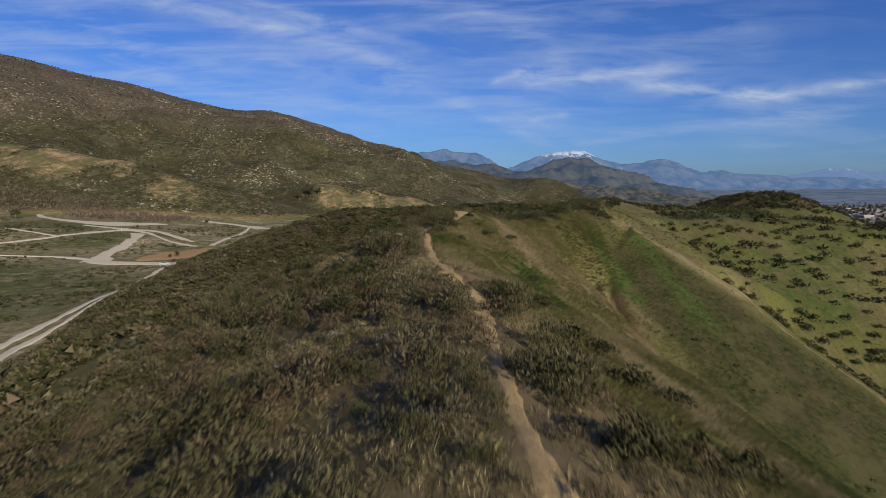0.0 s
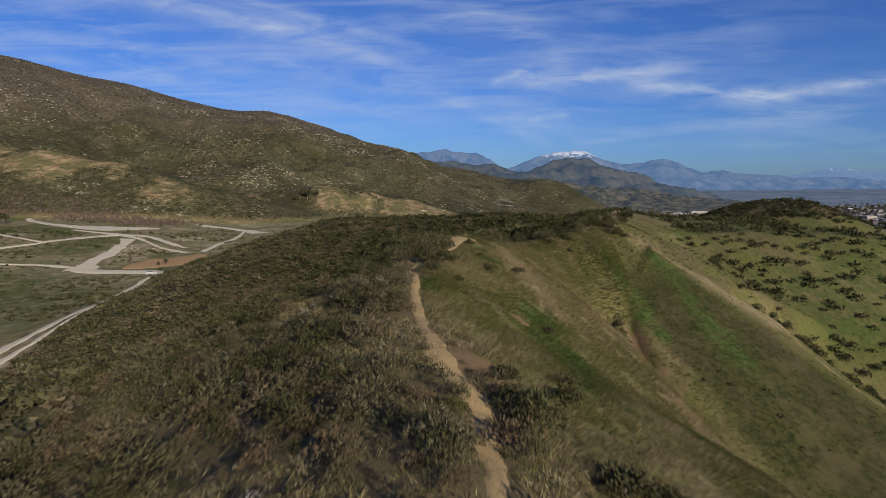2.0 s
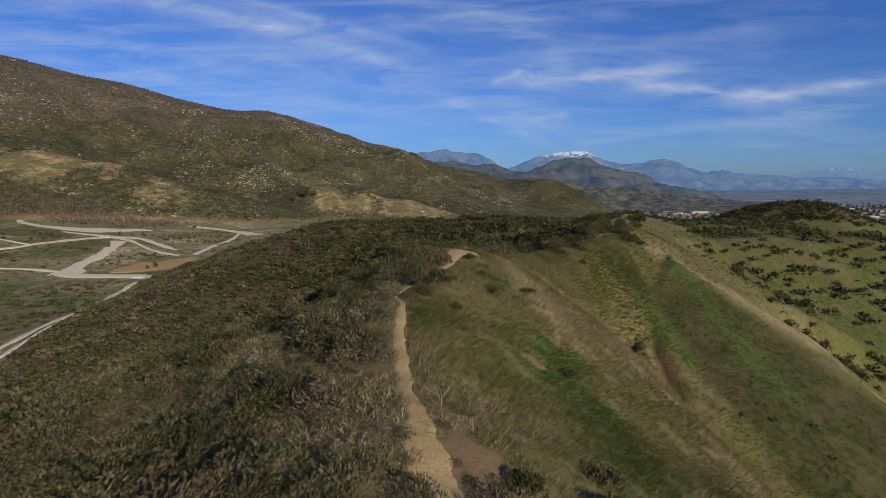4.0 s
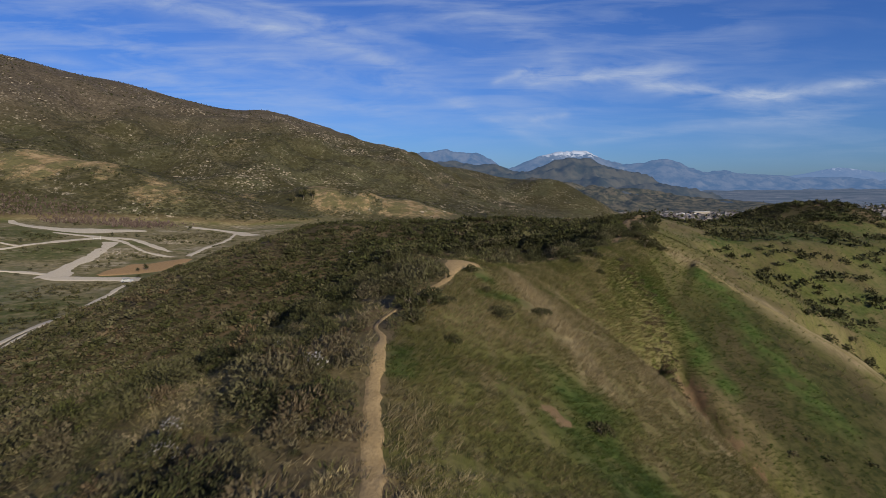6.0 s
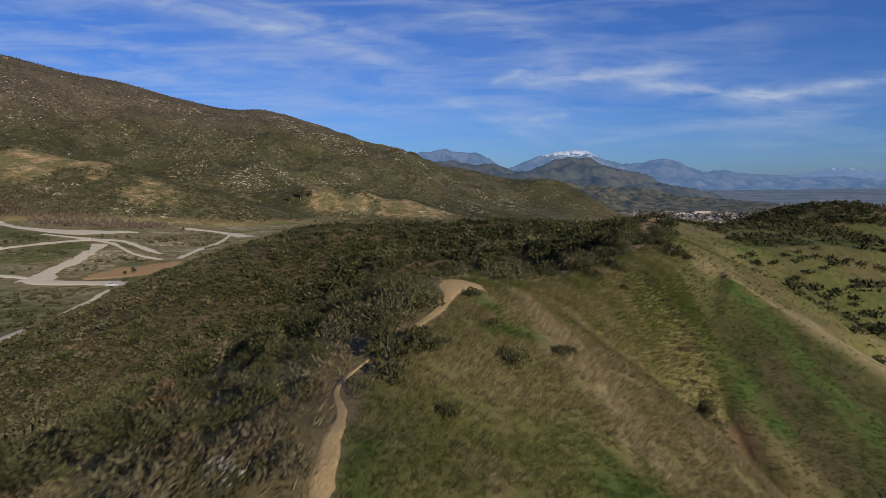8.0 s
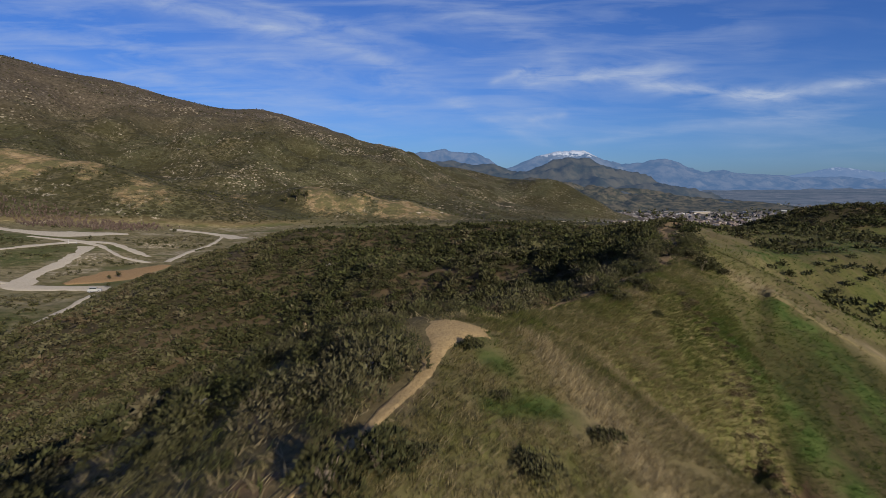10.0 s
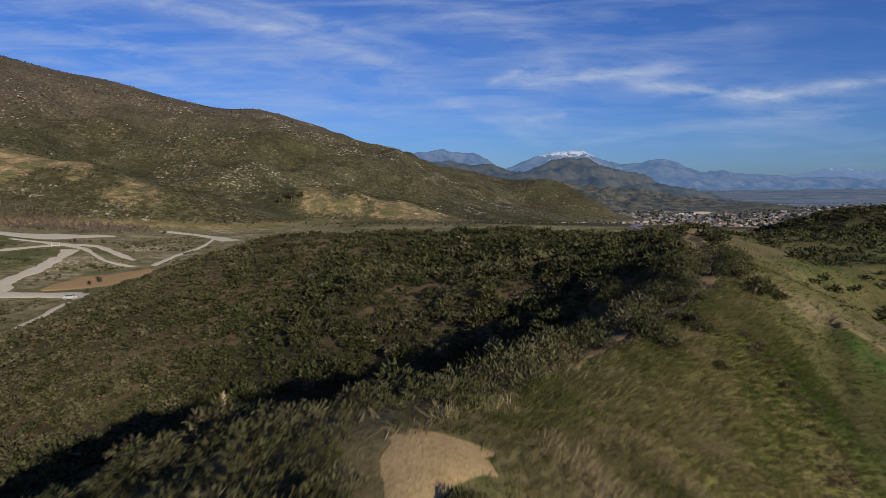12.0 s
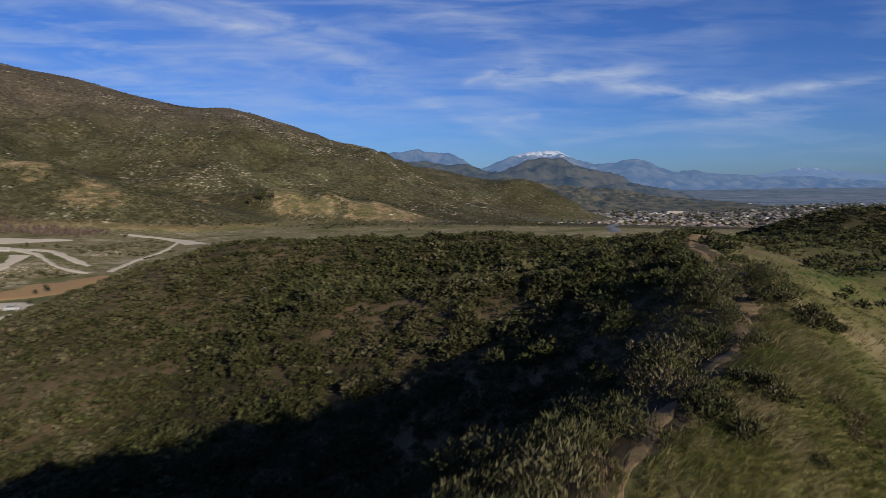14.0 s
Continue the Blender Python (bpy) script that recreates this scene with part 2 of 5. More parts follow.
    k.l.new(k.attribute("wear").outputs["Color"], worn.inputs[0])
    bare, town, rock = worn.outputs
    earth = k.mix(mid, (0.10, 0.068, 0.039), (0.185, 0.132, 0.076))
    earth = k.mix(k.step(k.noise(0.5, 4), 0.45, 0.7), earth, (0.162, 0.106, 0.060))
    cut = k.mix(k.step(k.noise(9, 6, 0.7), 0.3, 0.7), (0.13, 0.093, 0.046), (0.29, 0.215, 0.125))
    cut = k.mix(k.step(k.noise(16, 6, 0.75), 0.42, 0.56), cut, (0.098, 0.089, 0.041))
    earth = k.mix(far, earth, cut)
    ragged = k.math("ADD", k.math("MULTIPLY", k.math("SUBTRACT", k.noise(0.45, 4, 0.7), 0.5), 1.3), k.math("MULTIPLY", k.math("SUBTRACT", k.noise(7, 5, 0.7), 0.5), k.math("MULTIPLY", far, 1.5)))
    colour = k.mix(k.step(k.math("ADD", bare, ragged), 0.35, 0.65), colour, earth)
    shards = k.step(k.cells(5.5, k.scaled((1, 0.5, 0.6), 30)), 0.30, 0.14)
    colour = k.mix(k.math("MULTIPLY", shards, k.math("MULTIPLY", rock, 0.8)), colour, (0.281, 0.242, 0.191))
    # town ground in bluish greys, with distance haze put into the colour
    blocks = k.mix(k.cells(28, None, "Color"), (0.085, 0.089, 0.102), (0.187, 0.183, 0.187))
    blocks = k.mix(k.step(k.noise(70, 4), 0.42, 0.6), blocks, (0.072, 0.081, 0.072))
    colour = k.mix(town, colour, blocks)
    rough_h = k.math("ADD", fine, k.math("MULTIPLY", mid, 2.0))
    bushy = k.math("MULTIPLY", k.math("MULTIPLY", k.math("MAXIMUM", dots, dots2), far), 9.0)
    relief = k.math("MULTIPLY", k.math("ADD", k.noise(75, 7, 0.62, k.scaled((1, 0.6, 0.6), 30)), k.math("MULTIPLY", k.noise(14, 4), 0.15)), k.math("MULTIPLY", far, 260.0))
    k.bump(k.math("ADD", k.math("ADD", rough_h, bushy), relief), 0.5, 0.12)
    return k.done(colour, 0.95, 0.1)


def path_material(name, dark, light):
    k = Mat(name)
    fine, mid = k.noise(0.12, 5, 0.7), k.noise(1.1, 4)
    stone = k.step(k.cells(0.25), 0.22, 0.1)
    colour = k.mix(mid, dark, light)
    colour = k.mix(k.step(fine, 0.4, 0.75), colour, tuple(0.72 * v for v in dark))
    colour = k.mix(k.math("MULTIPLY", stone, 0.5), colour, tuple(1.15 * v for v in light))
    k.bump(k.math("ADD", fine, k.math("MULTIPLY", mid, 1.5)), 0.6, 0.06)
    return k.done(colour, 0.95, 0.1)


def foliage_material(name, stops, glow=0.14):
    """Leaves: the colour by the plant's own tint, varied leaf by leaf."""
    k = Mat(name)
    tint = k.attribute("tint").outputs["Fac"]
    isl = k.island()
    v = k.math("ADD", tint, k.math("MULTIPLY", k.math("SUBTRACT", isl, 0.5), 0.16), clamp=True)
    colour = k.ramp(v, *stops)
    shade = k.math("ADD", k.math("MULTIPLY", isl, 1.0), 0.5)
    grey = k.n.new("ShaderNodeCombineColor")
    for s in grey.inputs:
        k.l.new(shade, s)
    colour = k.times(colour, grey.outputs[0])
    m = k.done(colour, 0.75, 0.15)
    thin = k.n.new("ShaderNodeBsdfTranslucent")
    k.l.new(colour, thin.inputs["Color"])
    both = k.n.new("ShaderNodeMixShader")
    both.inputs[0].default_value = glow
    k.l.new(k.bsdf.outputs[0], both.inputs[1]), k.l.new(thin.outputs[0], both.inputs[2])
    k.l.new(both.outputs[0], k.n["Material Output"].inputs["Surface"])
    return m


def plain_material(name, a, b, size=0.5, rough=0.8, spec=0.3, metal=0.0):
    k = Mat(name)
    v = k.math("ADD", k.math("MULTIPLY", k.noise(size), 0.7), k.math("MULTIPLY", k.of_object(), 0.3))
    k.bsdf.inputs["Metallic"].default_value = metal
    return k.done(k.mix(v, a, b), rough, spec)


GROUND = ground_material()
TRAIL = path_material("trail_dirt", (0.262, 0.186, 0.092), (0.400, 0.298, 0.160))
SADDLE_DIRT = path_material("brown_dirt", (0.155, 0.108, 0.057), (0.245, 0.178, 0.098))
WORN_GRASS = path_material("worn_grass", (0.13, 0.108, 0.052), (0.195, 0.162, 0.086))
ROAD = path_material("road_dirt", (0.46, 0.40, 0.305), (0.60, 0.535, 0.425))
# stops 0.6 and 0.8 carry some of the bowl's shade in their dark greens
SHRUB_STOPS = ((0.0, (0.094, 0.066, 0.038)), (0.2, (0.082, 0.069, 0.042)), (0.4, (0.074, 0.069, 0.036)), (0.6, (0.046, 0.046, 0.018)),
               (0.8, (0.031, 0.034, 0.014)), (1.0, (0.054, 0.060, 0.017)))
SHRUB = foliage_material("shrub_leaves", SHRUB_STOPS)
GRASS = foliage_material("grass_blades", ((0.0, (0.048, 0.082, 0.013)), (0.35, (0.090, 0.102, 0.027)), (0.65, (0.156, 0.136, 0.058)), (1.0, (0.285, 0.232, 0.135))), 0.35)
ROCK = foliage_material("pale_rock", ((0.0, (0.15, 0.125, 0.09)), (0.5, (0.21, 0.18, 0.135)), (1.0, (0.26, 0.222, 0.168))), 0.0)
TWIGS = foliage_material("bare_twigs", ((0.0, (0.075, 0.052, 0.044)), (0.5, (0.10, 0.072, 0.062)), (1.0, (0.13, 0.10, 0.082))), 0.15)
BLOSSOM = foliage_material("white_blossom", ((0.0, (0.20, 0.185, 0.185)), (1.0, (0.34, 0.325, 0.31))), 0.3)
ASPHALT = plain_material("asphalt", (0.11, 0.115, 0.13), (0.16, 0.165, 0.18), 6.0, 0.9)
ORANGE_EARTH = path_material("orange_earth", (0.28, 0.178, 0.084), (0.40, 0.268, 0.138))
STEM = plain_material("grey_bark", (0.09, 0.07, 0.055), (0.16, 0.13, 0.10), 0.1, 0.9)


def distance_material(name, low, high, snow, haze_glow, share, size=110):
    """Far mountains; haze from miles of bright atmosphere is mixed in as emission."""
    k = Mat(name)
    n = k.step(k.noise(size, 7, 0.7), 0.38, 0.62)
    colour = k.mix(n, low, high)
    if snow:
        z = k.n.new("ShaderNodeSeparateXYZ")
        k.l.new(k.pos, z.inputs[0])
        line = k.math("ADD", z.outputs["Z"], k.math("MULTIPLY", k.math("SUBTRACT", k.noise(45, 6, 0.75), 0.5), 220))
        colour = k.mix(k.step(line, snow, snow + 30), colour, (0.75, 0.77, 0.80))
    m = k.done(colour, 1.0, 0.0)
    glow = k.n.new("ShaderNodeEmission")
    glow.inputs["Color"].default_value = (*haze_glow, 1)
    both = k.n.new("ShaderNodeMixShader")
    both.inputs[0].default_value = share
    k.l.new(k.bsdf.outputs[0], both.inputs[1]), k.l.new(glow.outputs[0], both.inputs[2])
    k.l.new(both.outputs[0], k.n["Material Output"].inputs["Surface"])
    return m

# ---- the lie of the land ----
def smax(a, b, k):
    """The higher of two heights, with a fillet of about k metres."""
    h = np.clip(0.5 + 0.5 * (a - b) / k, 0, 1)
    return b * (1 - h) + a * h + k * h * (1 - h)


def ridge(x, y, crest, round_top, fillet):
    """Height of a ridge. crest: x, y, z, fall to the left, fall to the right."""
    out = np.full(np.shape(x), -1e4)
    for (ax, ay, az, al, ar), (bx, by, bz, bl, br) in zip(crest[:-1], crest[1:]):
        ux, uy = bx - ax, by - ay
        n2 = ux * ux + uy * uy
        t = np.clip(((x - ax) * ux + (y - ay) * uy) / n2, 0, 1)
        dx, dy = x - ax - t * ux, y - ay - t * uy
        d = np.sqrt(dx * dx + dy * dy)
        m = 0.5 + 0.5 * (ux * dy - uy * dx) / (np.sqrt(n2) * (d + 1e-6))
        fall = (al + (bl - al) * t) * m + (ar + (br - ar) * t) * (1 - m)
        out = smax(out, az + (bz - az) * t - fall * (np.sqrt(d * d + round_top ** 2) - round_top), fillet)
    return out


def hash2(i, j, seed):
    n = (i * 374761393 + j * 668265263 + seed * 974711) & 0x7FFFFFFF
    n = ((n ^ (n >> 13)) * 1274126177) & 0x7FFFFFFF
    return ((n ^ (n >> 16)) & 0xFFFF) / 65535.0


def value_noise(x, y, seed=0):
    """Smooth noise from -1 to 1, one bump a metre."""
    i, j = np.floor(x).astype(np.int64), np.floor(y).astype(np.int64)
    u, v = x - i, y - j
    u, v = u * u * u * (u * (u * 6 - 15) + 10), v * v * v * (v * (v * 6 - 15) + 10)
    a, b = hash2(i, j, seed), hash2(i + 1, j, seed)
    c, d = hash2(i, j + 1, seed), hash2(i + 1, j + 1, seed)
    return 2 * (a + (b - a) * u + (c - a) * v + (a - b - c + d) * u * v) - 1


def fractal(x, y, size, octaves=4, seed=0, gain=0.5):
    out, amp, norm = 0.0, 1.0, 0.0
    for o in range(octaves):
        c, s = math.cos(0.6 * o + seed), math.sin(0.6 * o + seed)
        out = out + amp * value_noise((x * c - y * s) / size, (x * s + y * c) / size, seed + 17 * o)
        norm, amp, size = norm + amp, amp * gain, size / 2.03
    return out / norm


def folds(x, y, size, octaves=4, seed=0):
    """Sharp-crested noise from 0 to 1: gullies between spurs."""
    out, amp, norm = 0.0, 1.0, 0.0
    for o in range(octaves):
        c, s = math.cos(0.9 * o + seed), math.sin(0.9 * o + seed)
        out = out + amp * (1 - np.abs(value_noise((x * c - y * s) / size, (x * s + y * c) / size, seed + 29 * o)))
        norm, amp, size = norm + amp, amp * 0.5, size / 2.1
    return out / norm


MAIN_RIDGE = [
    (-6, -260, 30, 0.4, 0.5), (0, -90, 38, 0.35, 0.5), (1, -10, 42.2, 0.4, 0.5), (2.2, 14, 42.9, 0.4, 0.52), (-0.5, 43, 43.4, 0.42, 0.56),
    (-1.7, 58, 44.5, 0.38, 0.66), (2, 78, 45.9, 0.52, 0.62), (10, 92, 43.8, 0.74, 0.97), (19, 101, 44.1, 0.80, 1.0),
    (30, 120, 45, 0.5, 0.54), (36, 144, 44.8, 0.32, 0.52), (42, 158, 44.5, 0.3, 0.5), (50, 167, 43.0, 0.3, 0.5)]
KNOLL = [(42, 158, 44.5, 0.3, 0.45), (58.2, 174, 42.6, 0.3, 0.07), (120.5, 210.4, 39.1, 0.3, 0.19), (112, 211.1, 35.3, 0.3, 0.51), (109.1, 213.9, 45.8, 0.3, 0.47),
         (117.8, 210.4, 45.4, 0.3, 0.6), (115.8, 219, 31.2, 0.3, 0.55), (230, 215, 8, 0.3, 0.4)]
BRUSH_SPUR = [(33, 138, 44.3, 0.5, 0.3), (12, 144, 40.0, 0.7, 0.25), (-5, 151, 37.8, 0.8, 0.2), (-18, 176, 35.8, 0.75, 0.2),
              (-40, 200, 29.5, 0.5, 0.25), (-68, 211, 21.5, 0.45, 0.3), (-112, 230, 10, 0.35, 0.3)]
BRUSH_TOP = [(42, 158, 44.2, 0.3, 0.35), (15, 186, 42.3, 0.42, 0.35), (-27.5, 194.2, 40.4, 0.4, 0.35), (-60, 229, 31.7, 0.52, 0.4), (-95, 259, 20.2, 0.62, 0.4), (-122, 284, 11, 0.6, 0.4)]
RIB_LINE = [(26, 118), (32.3, 111.5), (40, 104), (48.5, 98.4), (53, 90), (60, 81.5), (75, 62)]   # where the grass face below the saddle breaks off behind
SHOULDER = [(8, 97, 43.4), (11.5, 88, 41.8), (15.5, 79, 39.2), (19.5, 70, 36.2), (22.5, 58, 32.6), (24.5, 45, 30.8), (27, 20, 28), (30, -40, 26)]   # where the grass slope breaks off into the gully
GREAT_HILL = [
    (-1500, 900, 305, 0.3, 0.36), (-857, 1200, 291.6, 0.3, 0.36), (-700, 1330, 261, 0.3, 0.33), (-610, 1400, 230, 0.3, 0.30), (-520, 1460, 217, 0.3, 0.33), (-433, 1500, 219, 0.3, 0.36),
    (-226, 1700, 141, 0.3, 0.33), (-136, 1750, 113, 0.3, 0.30), (36, 1800, 88, 0.3, 0.28), (181, 1750, 56, 0.45, 0.27), (275, 1600, 55, 0.8, 0.30), (330, 1500, 18, 0.8, 0.32), (365, 1400, -25, 0.8, 0.32), (380, 1250, -62, 0.8, 0.3)]
BLUFF = [(-620, 640, 112, 0.3, 0.5), (-389, 605, 83, 0.25, 0.5), (-323, 605, 70, 0.25, 0.55), (-256, 605, 50, 0.2, 0.5), (-190, 640, 28, 0.2, 0.4), (-140, 690, 14, 0.2, 0.3)]
CLIFF_FOOT = [(-330, 745, 40, 0.1, 0.3), (-204, 725, 38, 0.1, 0.5), (-150, 720, 44, 0.08, 0.6), (-97, 720, 40.5, 0.08, 0.65), (-57, 720, 29, 0.1, 0.5), (-20, 722, 12, 0.1, 0.4)]


def polyline_distance(x, y, pts):
    """Distance to a line of points, and how far along it."""
    best, at, run = np.full(np.shape(x), 1e9), np.zeros(np.shape(x)), 0.0
    for (ax, ay), (bx, by) in zip(pts[:-1], pts[1:]):
        ux, uy = bx - ax, by - ay
        n2 = ux * ux + uy * uy
        t = np.clip(((x - ax) * ux + (y - ay) * uy) / n2, 0, 1)
        d = np.hypot(x - ax - t * ux, y - ay - t * uy)
        at = np.where(d < best, run + t * math.sqrt(n2), at)
        best = np.minimum(best, d)
        run += math.sqrt(n2)
    return best, at


def valley(x, y):
    """The wash, which rises towards the great hill on the left, and, further down, the plain."""
    floor = np.interp(0.45 * x + 0.89 * y, [-400, 0, 250, 450, 600, 900, 1300, 1700, 2500, 6000], [16, 10, 12.3, 14, 12, -5, -40, -58, -62, -45])
    return floor + np.interp(-x - 0.12 * (y - 380), [0, 148, 210, 260, 400, 900], [0, 0, 6.0, 9.5, 14, 20]) * np.clip((y - 230) / 120, 0, 1) * np.clip((900 - y) / 200, 0, 1)


def break_off(x, y):
    """Above the shoulder line no limit; past it the ground falls away steeply."""
    best, out = np.full(np.shape(x), 1e9), np.zeros(np.shape(x))
    for (ax, ay, az), (bx, by, bz) in zip(SHOULDER[:-1], SHOULDER[1:]):
        ux, uy = bx - ax, by - ay
        n2 = ux * ux + uy * uy
        t = np.clip(((x - ax) * ux + (y - ay) * uy) / n2, 0, 1)
        dx, dy = x - ax - t * ux, y - ay - t * uy
        d = np.hypot(dx, dy)
        side = np.where(ux * dy - uy * dx > 0, d, -d)
        h = az + (bz - az) * t - np.where(side > 0, 1.25 * side, 1.2 * side)
        out = np.where(d < best, h, out)
        best = np.minimum(best, d)
    return out + 2.0 * np.maximum(y - 85, 0)


def lie(x, y):
    """Height of the bare land, without the small unevenness."""
    near = ridge(x, y, MAIN_RIDGE, 4, 1.0)
    near = -smax(-near, -break_off(x, y), 2.0)
    # two even faces past the gully: one below the saddle, which breaks off behind the rib path, and the front of the knoll
    out = ((x - 30) * 54 - (y - 118) * 28) / 60.8
    dist = polyline_distance(x, y, RIB_LINE)[0]
    behind = np.where(x > np.interp(-y, [-p[1] for p in RIB_LINE], [p[0] for p in RIB_LINE]), dist, 0)
    face = -0.295 * x + 0.478 * y - 0.3 - 0.6 * np.maximum(behind - 0.5, 0) - 4 * np.maximum(y - 130, 0)
    front = -0.085 * x + 0.529 * y - 30.6
    limit = smax(face, front, 1.0) + 1.3 * np.maximum(9 - out, 0)
    bowl = smax(ridge(x, y, BRUSH_SPUR, 6, 2.0), ridge(x, y, BRUSH_TOP, 10, 3.0), 3)
    near = smax(near, -smax(-bowl, -limit, 1.0), 2.5)
    near = smax(near, face - 1.5 * np.maximum(8 - out, 0), 1.0)
    # the knoll: a bench below its domed top
    knoll = -smax(-ridge(x, y, KNOLL, 4, 1.0), -front, 2.0)
    near = smax(near, knoll, 1.5)
    h = smax(near, valley(x, y), 4)
    far = np.clip((y - 450) / 300, 0, 1)
    below = np.clip(polyline_distance(x, y, [c[:2] for c in GREAT_HILL])[0] / 380, 0.05, 1)
    hill = ridge(x, y, GREAT_HILL, 40, 15)
    hill = hill + far * below * np.clip((hill - valley(x, y)) / 70, 0, 1) * (105 * (folds(x, y, 340, 5, 3) - 0.65) + 26 * (folds(x + 0.4 * y, 0.45 * y, 95, 3, 21) - 0.62))
    hill = smax(hill, ridge(x, y, BLUFF, 12, 6) + 5 * far * fractal(x, y, 40, 3, 5), 8)
    hill = smax(hill, ridge(x, y, CLIFF_FOOT, 10, 5) + 5 * far * fractal(x, y, 36, 3, 6), 8)
    return smax(h, hill, 10)


GULLY = [(23.5, 98), (24.6, 95), (25.2, 92.6), (24.9, 89.5), (24.5, 86.5), (24.6, 83.6), (26, 79), (29, 73.5), (33, 67), (40, 58)]


def land(x, y):
    """Height of the ground."""
    x, y = np.asarray(x, float), np.asarray(y, float)
    rough = np.clip((lie(x, y) - valley(x, y)) / 12, 0.1, 1)
    d, run = polyline_distance(x, y, GULLY)
    cut = 1.9 * np.exp(-(d / 0.95) ** 2) * np.clip((run - 3) / 7, 0, 1) * (1 + 0.4 * fractal(x, y, 3, 2, 31))
    return lie(x, y) - cut + rough * (0.5 * fractal(x, y, 14, 3, 1) + 0.10 * fractal(x, y, 1.9, 2, 2))


# ---- the ground: one sheet to the horizon ----
def grown(start, first, rate, end):
    """Places from start to end with steps that grow."""
    out, s = [start], first
    while abs(out[-1]) < abs(end):
        out.append(out[-1] + math.copysign(s, end))
        s *= rate
    return out


def smooth_line(pts, step):
    """Catmull-Rom through the points, resampled."""
    p = np.array([pts[0], *pts, pts[-1]], float)
    out = []
    for i in range(1, len(p) - 2):
        n = max(2, int(np.linalg.norm(p[i + 1] - p[i]) / step))
        for t in np.arange(n) / n:
            a, b, c, d = p[i - 1], p[i], p[i + 1], p[i + 2]
            out.append(0.5 * (2 * b + (c - a) * t + (2 * a - 5 * b + 4 * c - d) * t * t + (3 * b - a - 3 * c + d) * t ** 3))
    return np.array([*out, p[-1]])


def ease(v, low, high):
    t = np.clip((v - low) / (high - low), 0, 1)
    return t * t * (3 - 2 * t)


RIDGE_TRAIL = [(3.5, -14), (3.2, 4), (2.5, 13), (2.3, 15.4), (2.2, 19.7), (2.1, 23), (2.3, 29.6), (2.0, 35.5), (0.6, 40.5), (-0.7, 47.5), (-1.3, 53), (-1.6, 59),
               (-2.2, 62.5), (-0.8, 66), (0.2, 68.4), (1.4, 72), (2.2, 75.4), (2.9, 78)]
SADDLE_TRAIL = [(9.0, 89.6), (10.9, 93.2), (13.4, 96.6), (16.2, 99.8), (19.4, 103.4), (22.6, 107.8), (25.2, 112.4), (27.6, 117.8), (30.2, 125.3), (33.1, 134.5), (36.2, 144), (41, 154), (48, 161)]
RIB_TRAIL = [(41, 150), (36.5, 138), (32.5, 124), (30.2, 115.2), (31.6, 112.2), (36.1, 107), (39.8, 104), (45.4, 100.2), (48.3, 98), (52.6, 90), (59.6, 81), (70, 67)]
CREST_X = np.array([c[:2] for c in MAIN_RIDGE[:-1]] + [(58.2, 174), (90, 194), (112, 212), (160, 216), (230, 235)])


def crest_side(x, y):
    """Metres to the right of the main crest (left is minus)."""
    best, side = np.full(np.shape(x), 1e9), np.zeros(np.shape(x))
    for (ax, ay), (bx, by) in zip(CREST_X[:-1], CREST_X[1:]):
        ux, uy = bx - ax, by - ay
        t = np.clip(((x - ax) * ux + (y - ay) * uy) / (ux * ux + uy * uy), 0, 1)
        dx, dy = x - ax - t * ux, y - ay - t * uy
        d = np.hypot(dx, dy)
        side = np.where(d < best, np.where(ux * dy - uy * dx > 0, -d, d), side)
        best = np.minimum(best, d)
    return side


FOOT_ROAD = [(-96, 95), (-100, 118), (-104.5, 153), (-106, 170), (-111, 200), (-121, 241), (-129, 274)]


def hill_foot(x, y):
    """1 between the ridge and the road along its foot, where the brush goes on."""
    edge = np.interp(y, [p[1] for p in FOOT_ROAD], [p[0] for p in FOOT_ROAD]) + 5
    return ease(x, edge, edge + 4) * ease(y, 300, 275)


def zones(x, y):
    """Shares of grass, brush and pale sand, and of the far scrub slopes."""
    side = crest_side(x, y) + 1.5 * fractal(x, y, 8, 3, 8)
    start = np.interp(y, [0, 30, 42, 50, 80, 90, 105, 115, 130, 150, 168, 185, 200, 215], [7, 5.5, 2, 0, 0.2, 0.2, 0.0, 1.5, 4, 4, 2, 2, 5, 12])
    grass = ease(side, start - 0.6, start + 0.8)
    grass *= ease(np.hypot(x - 113, y - 214) + 5 * fractal(x, y, 9, 3, 19), 15, 22)
    over = lie(x, y) - valley(x, y)
    low = ease(over, 2.2, 0.6) * (1 - hill_foot(x, y))
    near = 1 - ease(y, 300, 380) * ease(over, 1, 5) - ease(y, 560, 700)
    near = np.clip(near, 0, 1)
    brush = (1 - grass) * (1 - low) * near
    # the foot of the outer flank is thin grass
    thin = ease(crest_side(x, y), -70, -110) * ease(fractal(x, y, 18, 3, 41), -0.5, 0.4)
    # and there is one grassy opening high on that flank
    glade = ease(np.hypot((x + 28.5) / 4.2, (y - 46 + 1.4 * (x + 28.5)) / 8.5) + 0.5 * fractal(x, y, 4, 3, 42), 1.15, 0.75)
    brush *= (1 - 0.25 * thin) * (1 - 0.92 * glade)
    grass = np.maximum(np.maximum(grass * near, thin * 0.5 * near), glade) * (1 - low)
    sand = low * near * 0.4 * ease(fractal(x, y, 26, 4, 4), 0.0, 0.4)
    return grass, brush, sand, 1 - near


